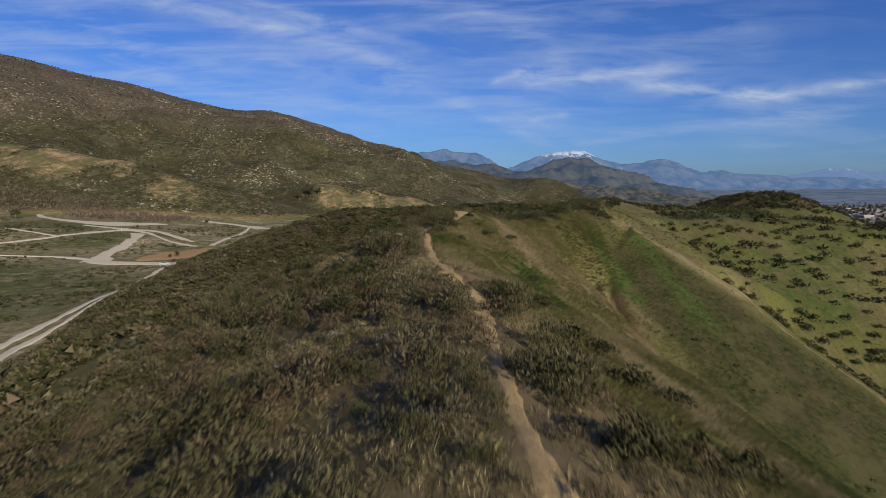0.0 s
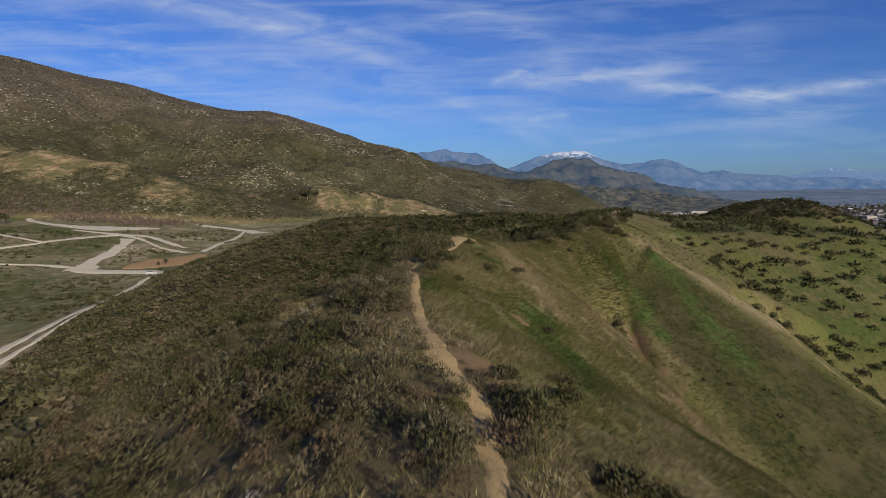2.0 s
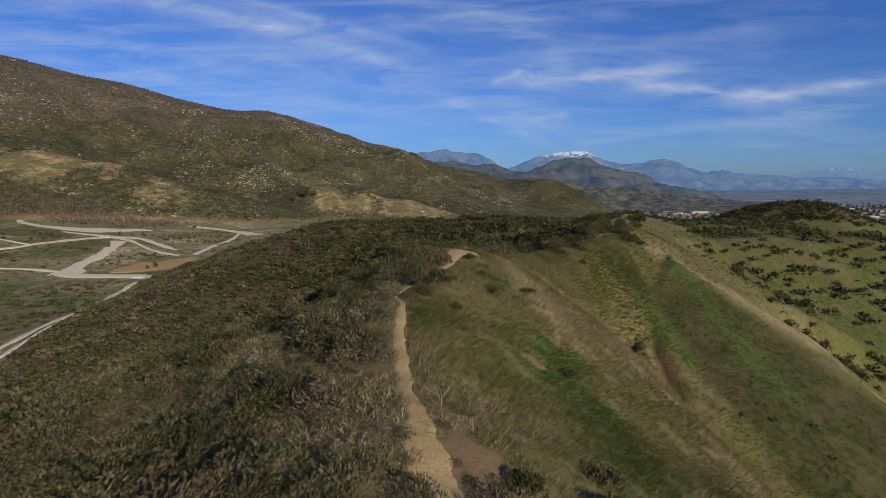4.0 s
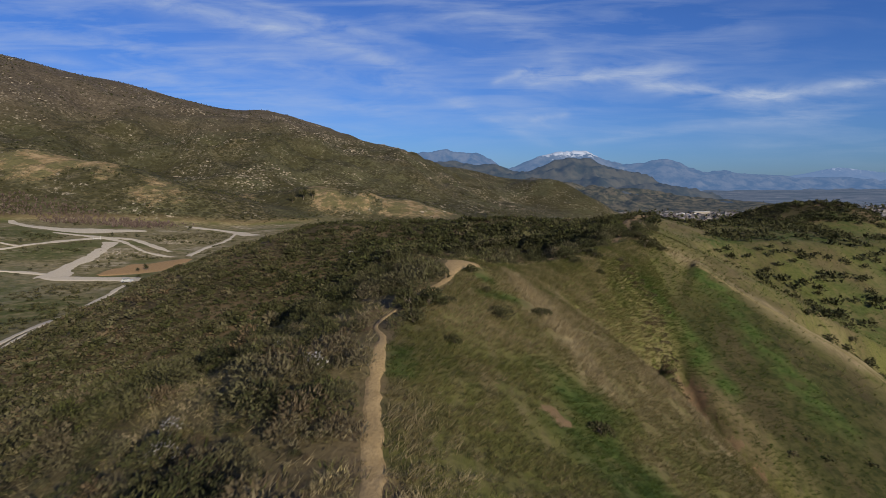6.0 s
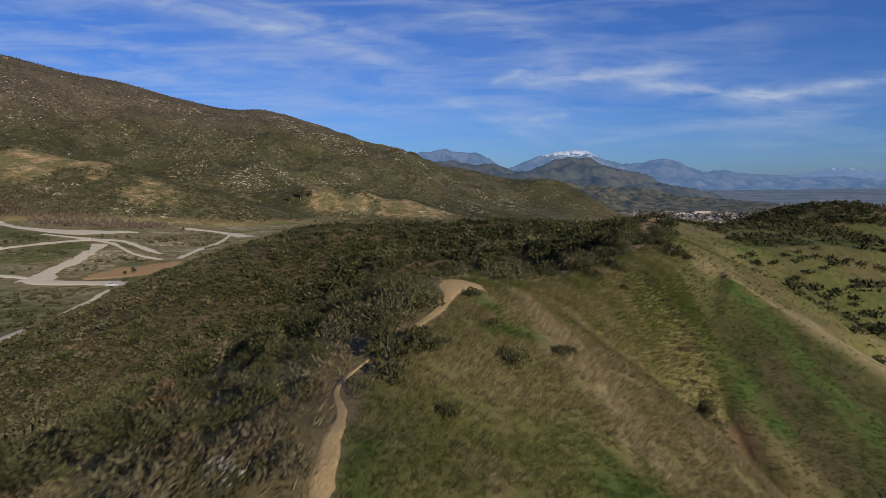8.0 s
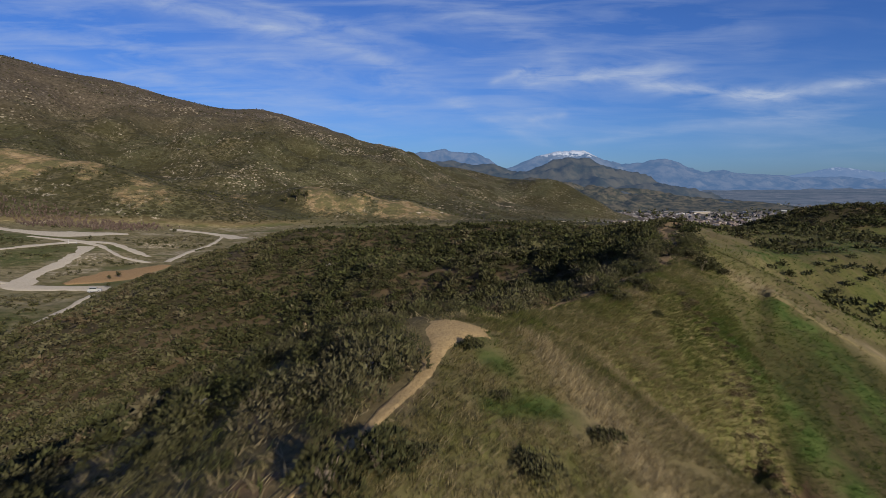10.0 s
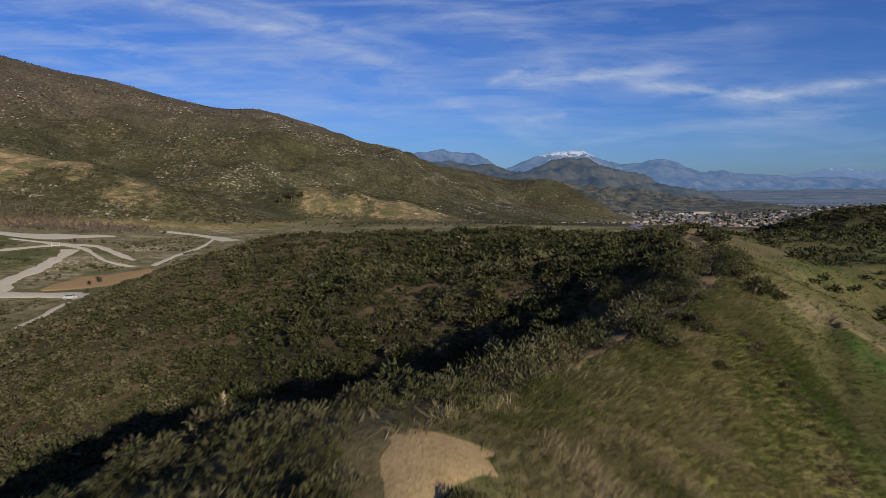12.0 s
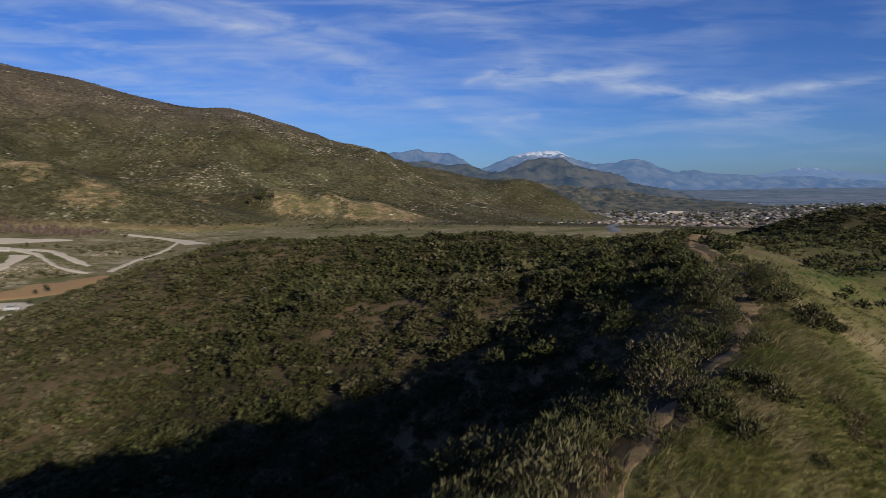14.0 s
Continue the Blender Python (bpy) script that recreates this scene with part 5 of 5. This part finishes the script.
def tree(x, y, high, seed, label, bare=False, tint=0.6, group=""):
    """A tapered trunk with limbs, and a loose crown of leaf clumps."""
    r = np.random.default_rng(seed)
    thing = tagged(new("tree"), label, "tree", group)
    thing.location = (x, y, float(land(np.array([x]), np.array([y]))[0]) - 0.1)
    bm = bmesh.new()
    tips = []

    def limb(a, b, wa, wb):
        d = (b - a).normalized()
        u = d.orthogonal().normalized()
        w = d.cross(u)
        ra, rb = ([bm.verts.new(c + (u * math.cos(q) + w * math.sin(q)) * k) for q in (0, 1.26, 2.51, 3.77, 5.03)] for c, k in ((a, wa), (b, wb)))
        for i in range(5):
            bm.faces.new((ra[i], ra[(i + 1) % 5], rb[(i + 1) % 5], rb[i]))
    fork = Vector((*r.normal(0, 0.03 * high, 2), 0.4 * high))
    limb(Vector((0, 0, 0)), fork, 0.035 * high, 0.024 * high)
    for _ in range(7):
        a = r.uniform(0, 2 * math.pi)
        tip = fork + Vector((math.cos(a) * 0.3, math.sin(a) * 0.3, r.uniform(0.2, 0.55))) * high * r.uniform(0.7, 1)
        limb(fork, tip, 0.016 * high, 0.006 * high)
        for _ in range(3):
            t2 = fork.lerp(tip, r.uniform(0.5, 1)) + Vector(r.normal(0, 0.1, 3)) * high
            limb(fork.lerp(tip, 0.5), t2, 0.007 * high, 0.002 * high)
            tips.append(t2)
    me = bpy.data.meshes.new("trunk")
    bm.to_mesh(me)
    bm.free()
    part("trunk", me, STEM, thing)
    v, f = [], []
    for c in tips:
        for _ in range(26 if not bare else 14):
            p = np.array(c) + r.normal(0, 0.085 * high, 3)
            e, g = r.normal(0, 0.035 * high, 3), r.normal(0, 0.035 * high, 3)
            if bare:
                e *= 0.12
            n = len(v)
            v += [p - e, p + g, p + e]
            f.append((n, n + 1, n + 2))
    part("crown", tri_mesh("crown", np.array(v), np.array(f), tint), TWIGS if bare else SHRUB, thing)


for i, (x, y, h) in enumerate(((-308, 434, 8.5), (-210, 413, 2.4), (-135, 304, 3.2), (-137, 300, 2.4), (-190, 483, 3.6), (-230, 357, 2.6), (-126, 279, 2.2))):
    tree(x, y, h, 300 + i, "small leafy tree at the edge of the wash", tint=0.7 + 0.05 * (i % 3), group="trees in the wash")
for i, (x, y, h) in enumerate(((-152, 690, 13), (-143, 694, 9), (-163, 686, 8))):
    tree(x, y, h, 320 + i, "dark round evergreen tree at the foot of the cliff", tint=0.66, group="trees below the cliff")


def thicket():
    def keep(x, y):
        return ease(np.abs(y - (492 - 0.04 * (x + 250)) - 8 * fractal(x, y, 30, 2, 95)), 34, 12) * ease(x, -200, -225) * (polyline_distance(x, y, TRACKS[4][1])[0] > 16)
    x, y, r = spots(-400, -180, 440, 545, 2.8, keep, 13)
    h = r.uniform(1.3, 3.0, len(x))
    scatter("willow_thicket", [shrub_template(400 + s, 16, 4, 0.34, 1.2, 0.4, 0.1) for s in range(4)], x, y, h, h * 0.9, r.uniform(0, 1, len(x)), TWIGS, "leafless grey-brown willow thicket along the wash", "thicket", seed=13)
    x, y, r = spots(-320, -100, 130, 480, 2.8, lambda x, y: damp(x, y)[1] * ease(fractal(x, y, 14, 3, 96), -0.3, 0.4) * 0.7, 14)
    for _, pts, width, _ in TRACKS:
        ok = polyline_distance(x, y, pts)[0] > 0.6 * max(w for _, w in width)
        x, y = x[ok], y[ok]
    ok = polyline_distance(x, y, [(-144, 293), (-138, 316), (-133, 340)])[0] > 14
    x, y = x[ok], y[ok]
    h = np.random.default_rng(1).uniform(0.4, 1.3, len(x))
    scatter("wash_scrub", FOOT, x, y, h, h * 1.5, np.clip(0.5 + 0.4 * fractal(x, y, 30, 2, 97), 0, 1), SHRUB, "low scrub and weeds on the valley floor", "brush", seed=14)
    x, y, r = spots(-215, -135, 300, 440, 1.4, lambda x, y: ease(np.minimum(np.hypot(x + 169, (y - 347) * 0.6), np.hypot(x + 168, (y - 414) * 0.8)), 16, 6) * 0.5, 15)
    h = r.uniform(0.3, 1.0, len(x))
    scatter("wash_stones", [rock_template(30 + s) for s in range(4)], x, y, h, h * 1.5, r.uniform(0.4, 1, len(x)), ROCK, "heaps of pale stones on the valley floor", "stones", seed=15)


thicket()


def white_frame(x, y, turn):
    thing = tagged(new("frame"), "white metal frame standing on the dirt lot", "frame")
    paint = plain_material("white_metal", (0.36, 0.35, 0.34), (0.44, 0.43, 0.42), 1, 0.5)
    for sx in (-2, 2):
        box_part("post", (0.25, 0.25, 2.2), (sx, 0, 1.1), paint, thing, 0.03)
    box_part("bar", (4.25, 0.25, 0.25), (0, 0, 0.75), paint, thing, 0.03)
    thing.matrix_world = pose(x, y, float(land(np.array([x]), np.array([y]))[0]) + 0.2, 0, 0, turn)


white_frame(-206, 388.6, 10)


# ---- the town on the plain ----
# tiles greyed, walls and roofs dimmed: distance haze put into the colour
WALL = plain_material("stucco", (0.17, 0.15, 0.13), (0.27, 0.245, 0.22), 8, 0.9)
TILES = plain_material("clay_tiles", (0.11, 0.082, 0.07), (0.18, 0.145, 0.125), 8, 0.85)
WHITE_ROOF = plain_material("white_roof", (0.26, 0.26, 0.25), (0.40, 0.40, 0.38), 8, 0.7)
CREAM = plain_material("cream_wall", (0.42, 0.38, 0.27), (0.5, 0.45, 0.33), 8, 0.9)


def mesh_of(name, verts, faces):
    me = bpy.data.meshes.new(name)
    me.from_pydata(verts, [], faces)
    return me


def house_meshes(w, d, h, rise):
    """Walls, and a gabled roof with eaves."""
    x, y = w / 2, d / 2
    walls = mesh_of("wall", [(-x, -y, 0), (x, -y, 0), (x, y, 0), (-x, y, 0), (-x, -y, h), (x, -y, h), (x, y, h), (-x, y, h), (-x, 0, h + rise), (x, 0, h + rise)],
                    [(0, 1, 5, 4), (2, 3, 7, 6), (1, 2, 6, 9, 5), (3, 0, 4, 8, 7)])
    e, g = x + 0.6, y + 0.6
    drop = rise * 0.6 / y
    roof = mesh_of("roof", [(-e, -g, h - drop), (e, -g, h - drop), (e, 0, h + rise + 0.15), (-e, 0, h + rise + 0.15), (-e, g, h - drop), (e, g, h - drop),
                            (-e, -g, h - drop + 0.25), (e, -g, h - drop + 0.25), (e, 0, h + rise + 0.4), (-e, 0, h + rise + 0.4), (-e, g, h - drop + 0.25), (e, g, h - drop + 0.25)],
                   [(6, 7, 8, 9), (9, 8, 11, 10), (0, 3, 2, 1), (3, 4, 5, 2), (0, 1, 7, 6), (5, 4, 10, 11), (1, 2, 8, 7), (2, 5, 11, 8), (3, 0, 6, 9), (4, 3, 9, 10)])
    return walls, roof


def town():
    r = random.Random(8)
    kinds = []
    for w, d, h, rise, top, label in ((15, 10, 3.2, 2.4, TILES, "tan stucco house with a brown tiled roof"), (12, 9, 5.6, 2.0, TILES, "two-storey tan stucco house with a brown roof"),
                                      (18, 11, 3.2, 2.2, TILES, "long low tan house with a brown roof"), (14, 10, 3.4, 1.6, WHITE_ROOF, "low house with a pale roof")):
        walls, roof = house_meshes(w, d, h, rise)
        thing = tagged(new("house"), label, "house", "houses of the town")
        part("wall", walls, WALL, thing)
        part("roof", roof, top, thing)
        kinds.append(thing)
    x, y, q = spots(330, 1150, 1130, 1950, 25, lambda x, y: ease(lie(x, y) - valley(x, y), 9, 3) * (x < 0.62 * y) * (x > 0.24 * y) * ease(fractal(x, y, 130, 2, 44), -0.6, 0.0) * 0.85, 21)
    order = np.argsort(y)[:290]
    for i in order:
        p = kinds[0 if r.random() < 0.4 else r.randrange(4)]
        z = float(land(x[i:i + 1], y[i:i + 1])[0])
        copy_thing(p, pose(x[i], y[i], z, 0, 0, 20 + 90 * r.randrange(2) + r.uniform(-9, 9)))
    for p in kinds:
        take_away(p)
    for w, d, h, wall, top, px, py, turn, label in (
            (14, 7, 4, CREAM, WHITE_ROOF, 330, 1102, 5, "cream flat-roofed building beside the road"), (15, 8, 3.5, WALL, WHITE_ROOF, 262, 1085, 12, "long white-roofed shed at the foot of the hill"),
            (13, 7, 3, WALL, WHITE_ROOF, 236, 1040, 35, "long white-roofed shed at the foot of the hill"), (11, 6, 3, WALL, WHITE_ROOF, 312, 1228, 0, "white building on the hillside"),
            (14, 9, 4, WALL, WHITE_ROOF, 288, 1100, 60, "white-roofed workshop at the foot of the hill"), (60, 34, 8, WALL, WHITE_ROOF, 900, 2150, 10, "large pale warehouse in the town"),
            (70, 34, 9, WALL, WHITE_ROOF, 1480, 2750, 0, "large pale warehouse in the town"), (50, 30, 8, WALL, WHITE_ROOF, 1180, 1780, 20, "large pale warehouse in the town"),
            (44, 26, 8, WALL, WHITE_ROOF, 1290, 1840, 20, "large pale warehouse in the town")):
        thing = tagged(new("building"), label, "building")
        box_part("wall", (w, d, h), (0, 0, h / 2), wall, thing)
        box_part("roof", (w + 0.8, d + 0.8, 0.8), (0, 0, h + 0.4), top, thing)
        thing.matrix_world = pose(px, py, float(land(np.array([px]), np.array([py]))[0]) - 0.3, 0, 0, turn)
    # beyond: roofs and street trees past counting
    box = np.array([(a, b, c) for c in (0, 1) for b in (-0.5, 0.5) for a in (-0.5, 0.5)], float)
    box[4:, 1] *= 0.3
    tri = np.array([(0, 1, 5), (0, 5, 4), (1, 3, 7), (1, 7, 5), (3, 2, 6), (3, 6, 7), (2, 0, 4), (2, 4, 6), (4, 5, 7), (4, 7, 6)])
    flat = lambda x, y: ease(lie(x, y) - valley(x, y), 9, 3) * (x > 0.2 * y - 100)
    roofs = foliage_material("far_roofs", ((0.0, (0.085, 0.075, 0.075)), (0.6, (0.14, 0.128, 0.125)), (0.88, (0.19, 0.18, 0.18)), (1.0, (0.36, 0.355, 0.35))), 0.0)
    x, y, q = spots(350, 2600, 1600, 3000, 30, lambda x, y: flat(x, y) * 0.75, 22)
    scatter("far_roofs", [(box, tri)], x, y, q.uniform(4, 7, len(x)), q.uniform(12, 20, len(x)), q.uniform(0, 1, len(x)) ** 1.4, roofs, "roofs of the distant town", "town", seed=22)
    x, y, q = spots(240, 2400, 1050, 3000, 24, lambda x, y: flat(x, y) * ease(fractal(x, y, 160, 3, 45), -0.5, 0.3) * 0.7, 23)
    h = q.uniform(4, 10, len(x))
    scatter("street_trees", DOT, x, y, h, h * 0.9, q.uniform(0.5, 0.95, len(x)), SHRUB, "dark street trees all over the town", "trees", seed=23)


town()
ribbon("highway", [(160, 540), (172, 580), (204, 690), (246, 800), (292, 940), (322, 1040), (336, 1100), (400, 1150)], [11, 11, 12, 12, 12], ASPHALT, "grey asphalt road down to the town", lift=0.5, step=8, wobble=0.02, category="road")
ribbon("side_road", [(120, 820), (170, 860), (205, 900), (250, 1000), (290, 1075), (328, 1085)], [5, 6, 6], ROAD, "pale road along the foot of the hill", lift=0.5, step=8, wobble=0.1, category="road")


# ---- mountains and sky line ----
def mountain_range(name, crest, foot, base, relief, fold, material, label, seed, steps=170, rows=30):
    """A far range: slopes that fall from the crest towards the viewer, cut by gullies."""
    line = np.array(crest, float)
    run = np.concatenate([[0], np.cumsum(np.hypot(np.diff(line[:, 0]), np.diff(line[:, 1])))])
    s = np.linspace(0, run[-1], steps)
    cx, cy, cz = (np.interp(s, run, line[:, k]) for k in range(3))
    for _ in range(2):
        cz[1:-1] = 0.25 * cz[:-2] + 0.5 * cz[1:-1] + 0.25 * cz[2:]
    t = np.linspace(-0.25, 1, rows)[:, None]
    x = cx[None] + 0 * t
    y = cy[None] - np.sign(t) * np.abs(t) ** 1.1 * foot
    prof = np.where(t < 0, 1 + 2.2 * t, (1 - np.clip(t, 0, 1)) ** 1.25)
    h = base + (cz[None] - base) * prof
    cut = relief * (folds(x, y, fold, 5, seed) - 0.66) * np.clip((h - base) / 60, 0, 1) * (0.35 + 0.65 * np.clip(np.abs(t) * 4, 0, 1))
    me = bpy.data.meshes.new(name)
    idx = np.arange(steps * rows).reshape(rows, steps)
    quads = np.stack([idx[:-1, :-1], idx[1:, :-1], idx[1:, 1:], idx[:-1, 1:]], -1).reshape(-1, 4)
    fill_mesh(me, np.stack([x, y, h + cut], -1).reshape(-1, 3), quads)
    me.materials.append(material)
    return tagged(new(name, me), label, "mountain", kind="structure")


# each material takes a haze colour to emit and its share
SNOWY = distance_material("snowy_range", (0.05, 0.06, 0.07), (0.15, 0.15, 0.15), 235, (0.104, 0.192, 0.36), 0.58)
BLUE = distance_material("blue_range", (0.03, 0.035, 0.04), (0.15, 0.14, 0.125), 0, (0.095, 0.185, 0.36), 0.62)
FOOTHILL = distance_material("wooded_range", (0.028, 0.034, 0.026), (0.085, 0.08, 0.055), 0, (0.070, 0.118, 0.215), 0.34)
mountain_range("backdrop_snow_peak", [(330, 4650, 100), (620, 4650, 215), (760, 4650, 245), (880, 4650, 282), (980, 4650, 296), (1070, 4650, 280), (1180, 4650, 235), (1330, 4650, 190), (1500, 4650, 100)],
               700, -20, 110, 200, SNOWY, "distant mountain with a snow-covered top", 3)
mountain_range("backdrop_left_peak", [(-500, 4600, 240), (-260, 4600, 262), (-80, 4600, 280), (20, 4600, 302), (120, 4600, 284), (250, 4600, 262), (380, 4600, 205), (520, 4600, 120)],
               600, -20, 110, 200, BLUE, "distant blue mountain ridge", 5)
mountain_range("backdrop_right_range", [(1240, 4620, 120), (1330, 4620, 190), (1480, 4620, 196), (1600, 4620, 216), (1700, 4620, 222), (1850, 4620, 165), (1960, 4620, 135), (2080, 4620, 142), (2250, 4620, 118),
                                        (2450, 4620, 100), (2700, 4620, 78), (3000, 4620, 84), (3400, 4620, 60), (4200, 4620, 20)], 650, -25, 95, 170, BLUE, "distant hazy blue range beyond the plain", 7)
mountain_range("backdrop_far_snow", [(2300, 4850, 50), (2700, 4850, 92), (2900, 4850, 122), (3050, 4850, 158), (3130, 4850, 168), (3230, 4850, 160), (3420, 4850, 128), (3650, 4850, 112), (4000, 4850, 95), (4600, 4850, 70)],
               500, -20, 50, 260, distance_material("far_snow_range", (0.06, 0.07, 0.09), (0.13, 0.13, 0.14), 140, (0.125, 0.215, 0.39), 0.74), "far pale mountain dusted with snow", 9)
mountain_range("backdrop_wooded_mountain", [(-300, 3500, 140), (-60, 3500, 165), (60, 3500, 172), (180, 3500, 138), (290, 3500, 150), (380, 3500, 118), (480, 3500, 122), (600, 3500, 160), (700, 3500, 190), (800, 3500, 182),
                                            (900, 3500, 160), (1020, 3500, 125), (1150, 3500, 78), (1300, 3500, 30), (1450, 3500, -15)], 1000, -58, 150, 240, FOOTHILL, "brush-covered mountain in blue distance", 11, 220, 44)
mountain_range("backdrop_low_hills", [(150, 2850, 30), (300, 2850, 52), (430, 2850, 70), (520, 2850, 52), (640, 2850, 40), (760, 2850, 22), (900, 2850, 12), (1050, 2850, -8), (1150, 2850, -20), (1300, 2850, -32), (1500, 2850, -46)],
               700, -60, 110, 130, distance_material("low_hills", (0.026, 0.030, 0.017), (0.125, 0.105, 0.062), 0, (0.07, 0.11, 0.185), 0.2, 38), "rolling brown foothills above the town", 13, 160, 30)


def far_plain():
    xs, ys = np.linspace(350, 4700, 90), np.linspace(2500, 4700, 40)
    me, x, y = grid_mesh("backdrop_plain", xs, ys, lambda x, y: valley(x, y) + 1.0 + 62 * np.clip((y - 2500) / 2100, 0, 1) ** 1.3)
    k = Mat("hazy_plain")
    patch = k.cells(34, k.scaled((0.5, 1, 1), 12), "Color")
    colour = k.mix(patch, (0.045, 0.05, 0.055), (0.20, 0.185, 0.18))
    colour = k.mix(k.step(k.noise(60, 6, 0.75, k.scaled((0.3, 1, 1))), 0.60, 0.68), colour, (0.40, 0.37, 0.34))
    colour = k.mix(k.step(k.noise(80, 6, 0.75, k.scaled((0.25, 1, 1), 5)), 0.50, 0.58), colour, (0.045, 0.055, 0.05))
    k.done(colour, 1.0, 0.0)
    # distance haze over the plain is a bluish emission mixed into the surface
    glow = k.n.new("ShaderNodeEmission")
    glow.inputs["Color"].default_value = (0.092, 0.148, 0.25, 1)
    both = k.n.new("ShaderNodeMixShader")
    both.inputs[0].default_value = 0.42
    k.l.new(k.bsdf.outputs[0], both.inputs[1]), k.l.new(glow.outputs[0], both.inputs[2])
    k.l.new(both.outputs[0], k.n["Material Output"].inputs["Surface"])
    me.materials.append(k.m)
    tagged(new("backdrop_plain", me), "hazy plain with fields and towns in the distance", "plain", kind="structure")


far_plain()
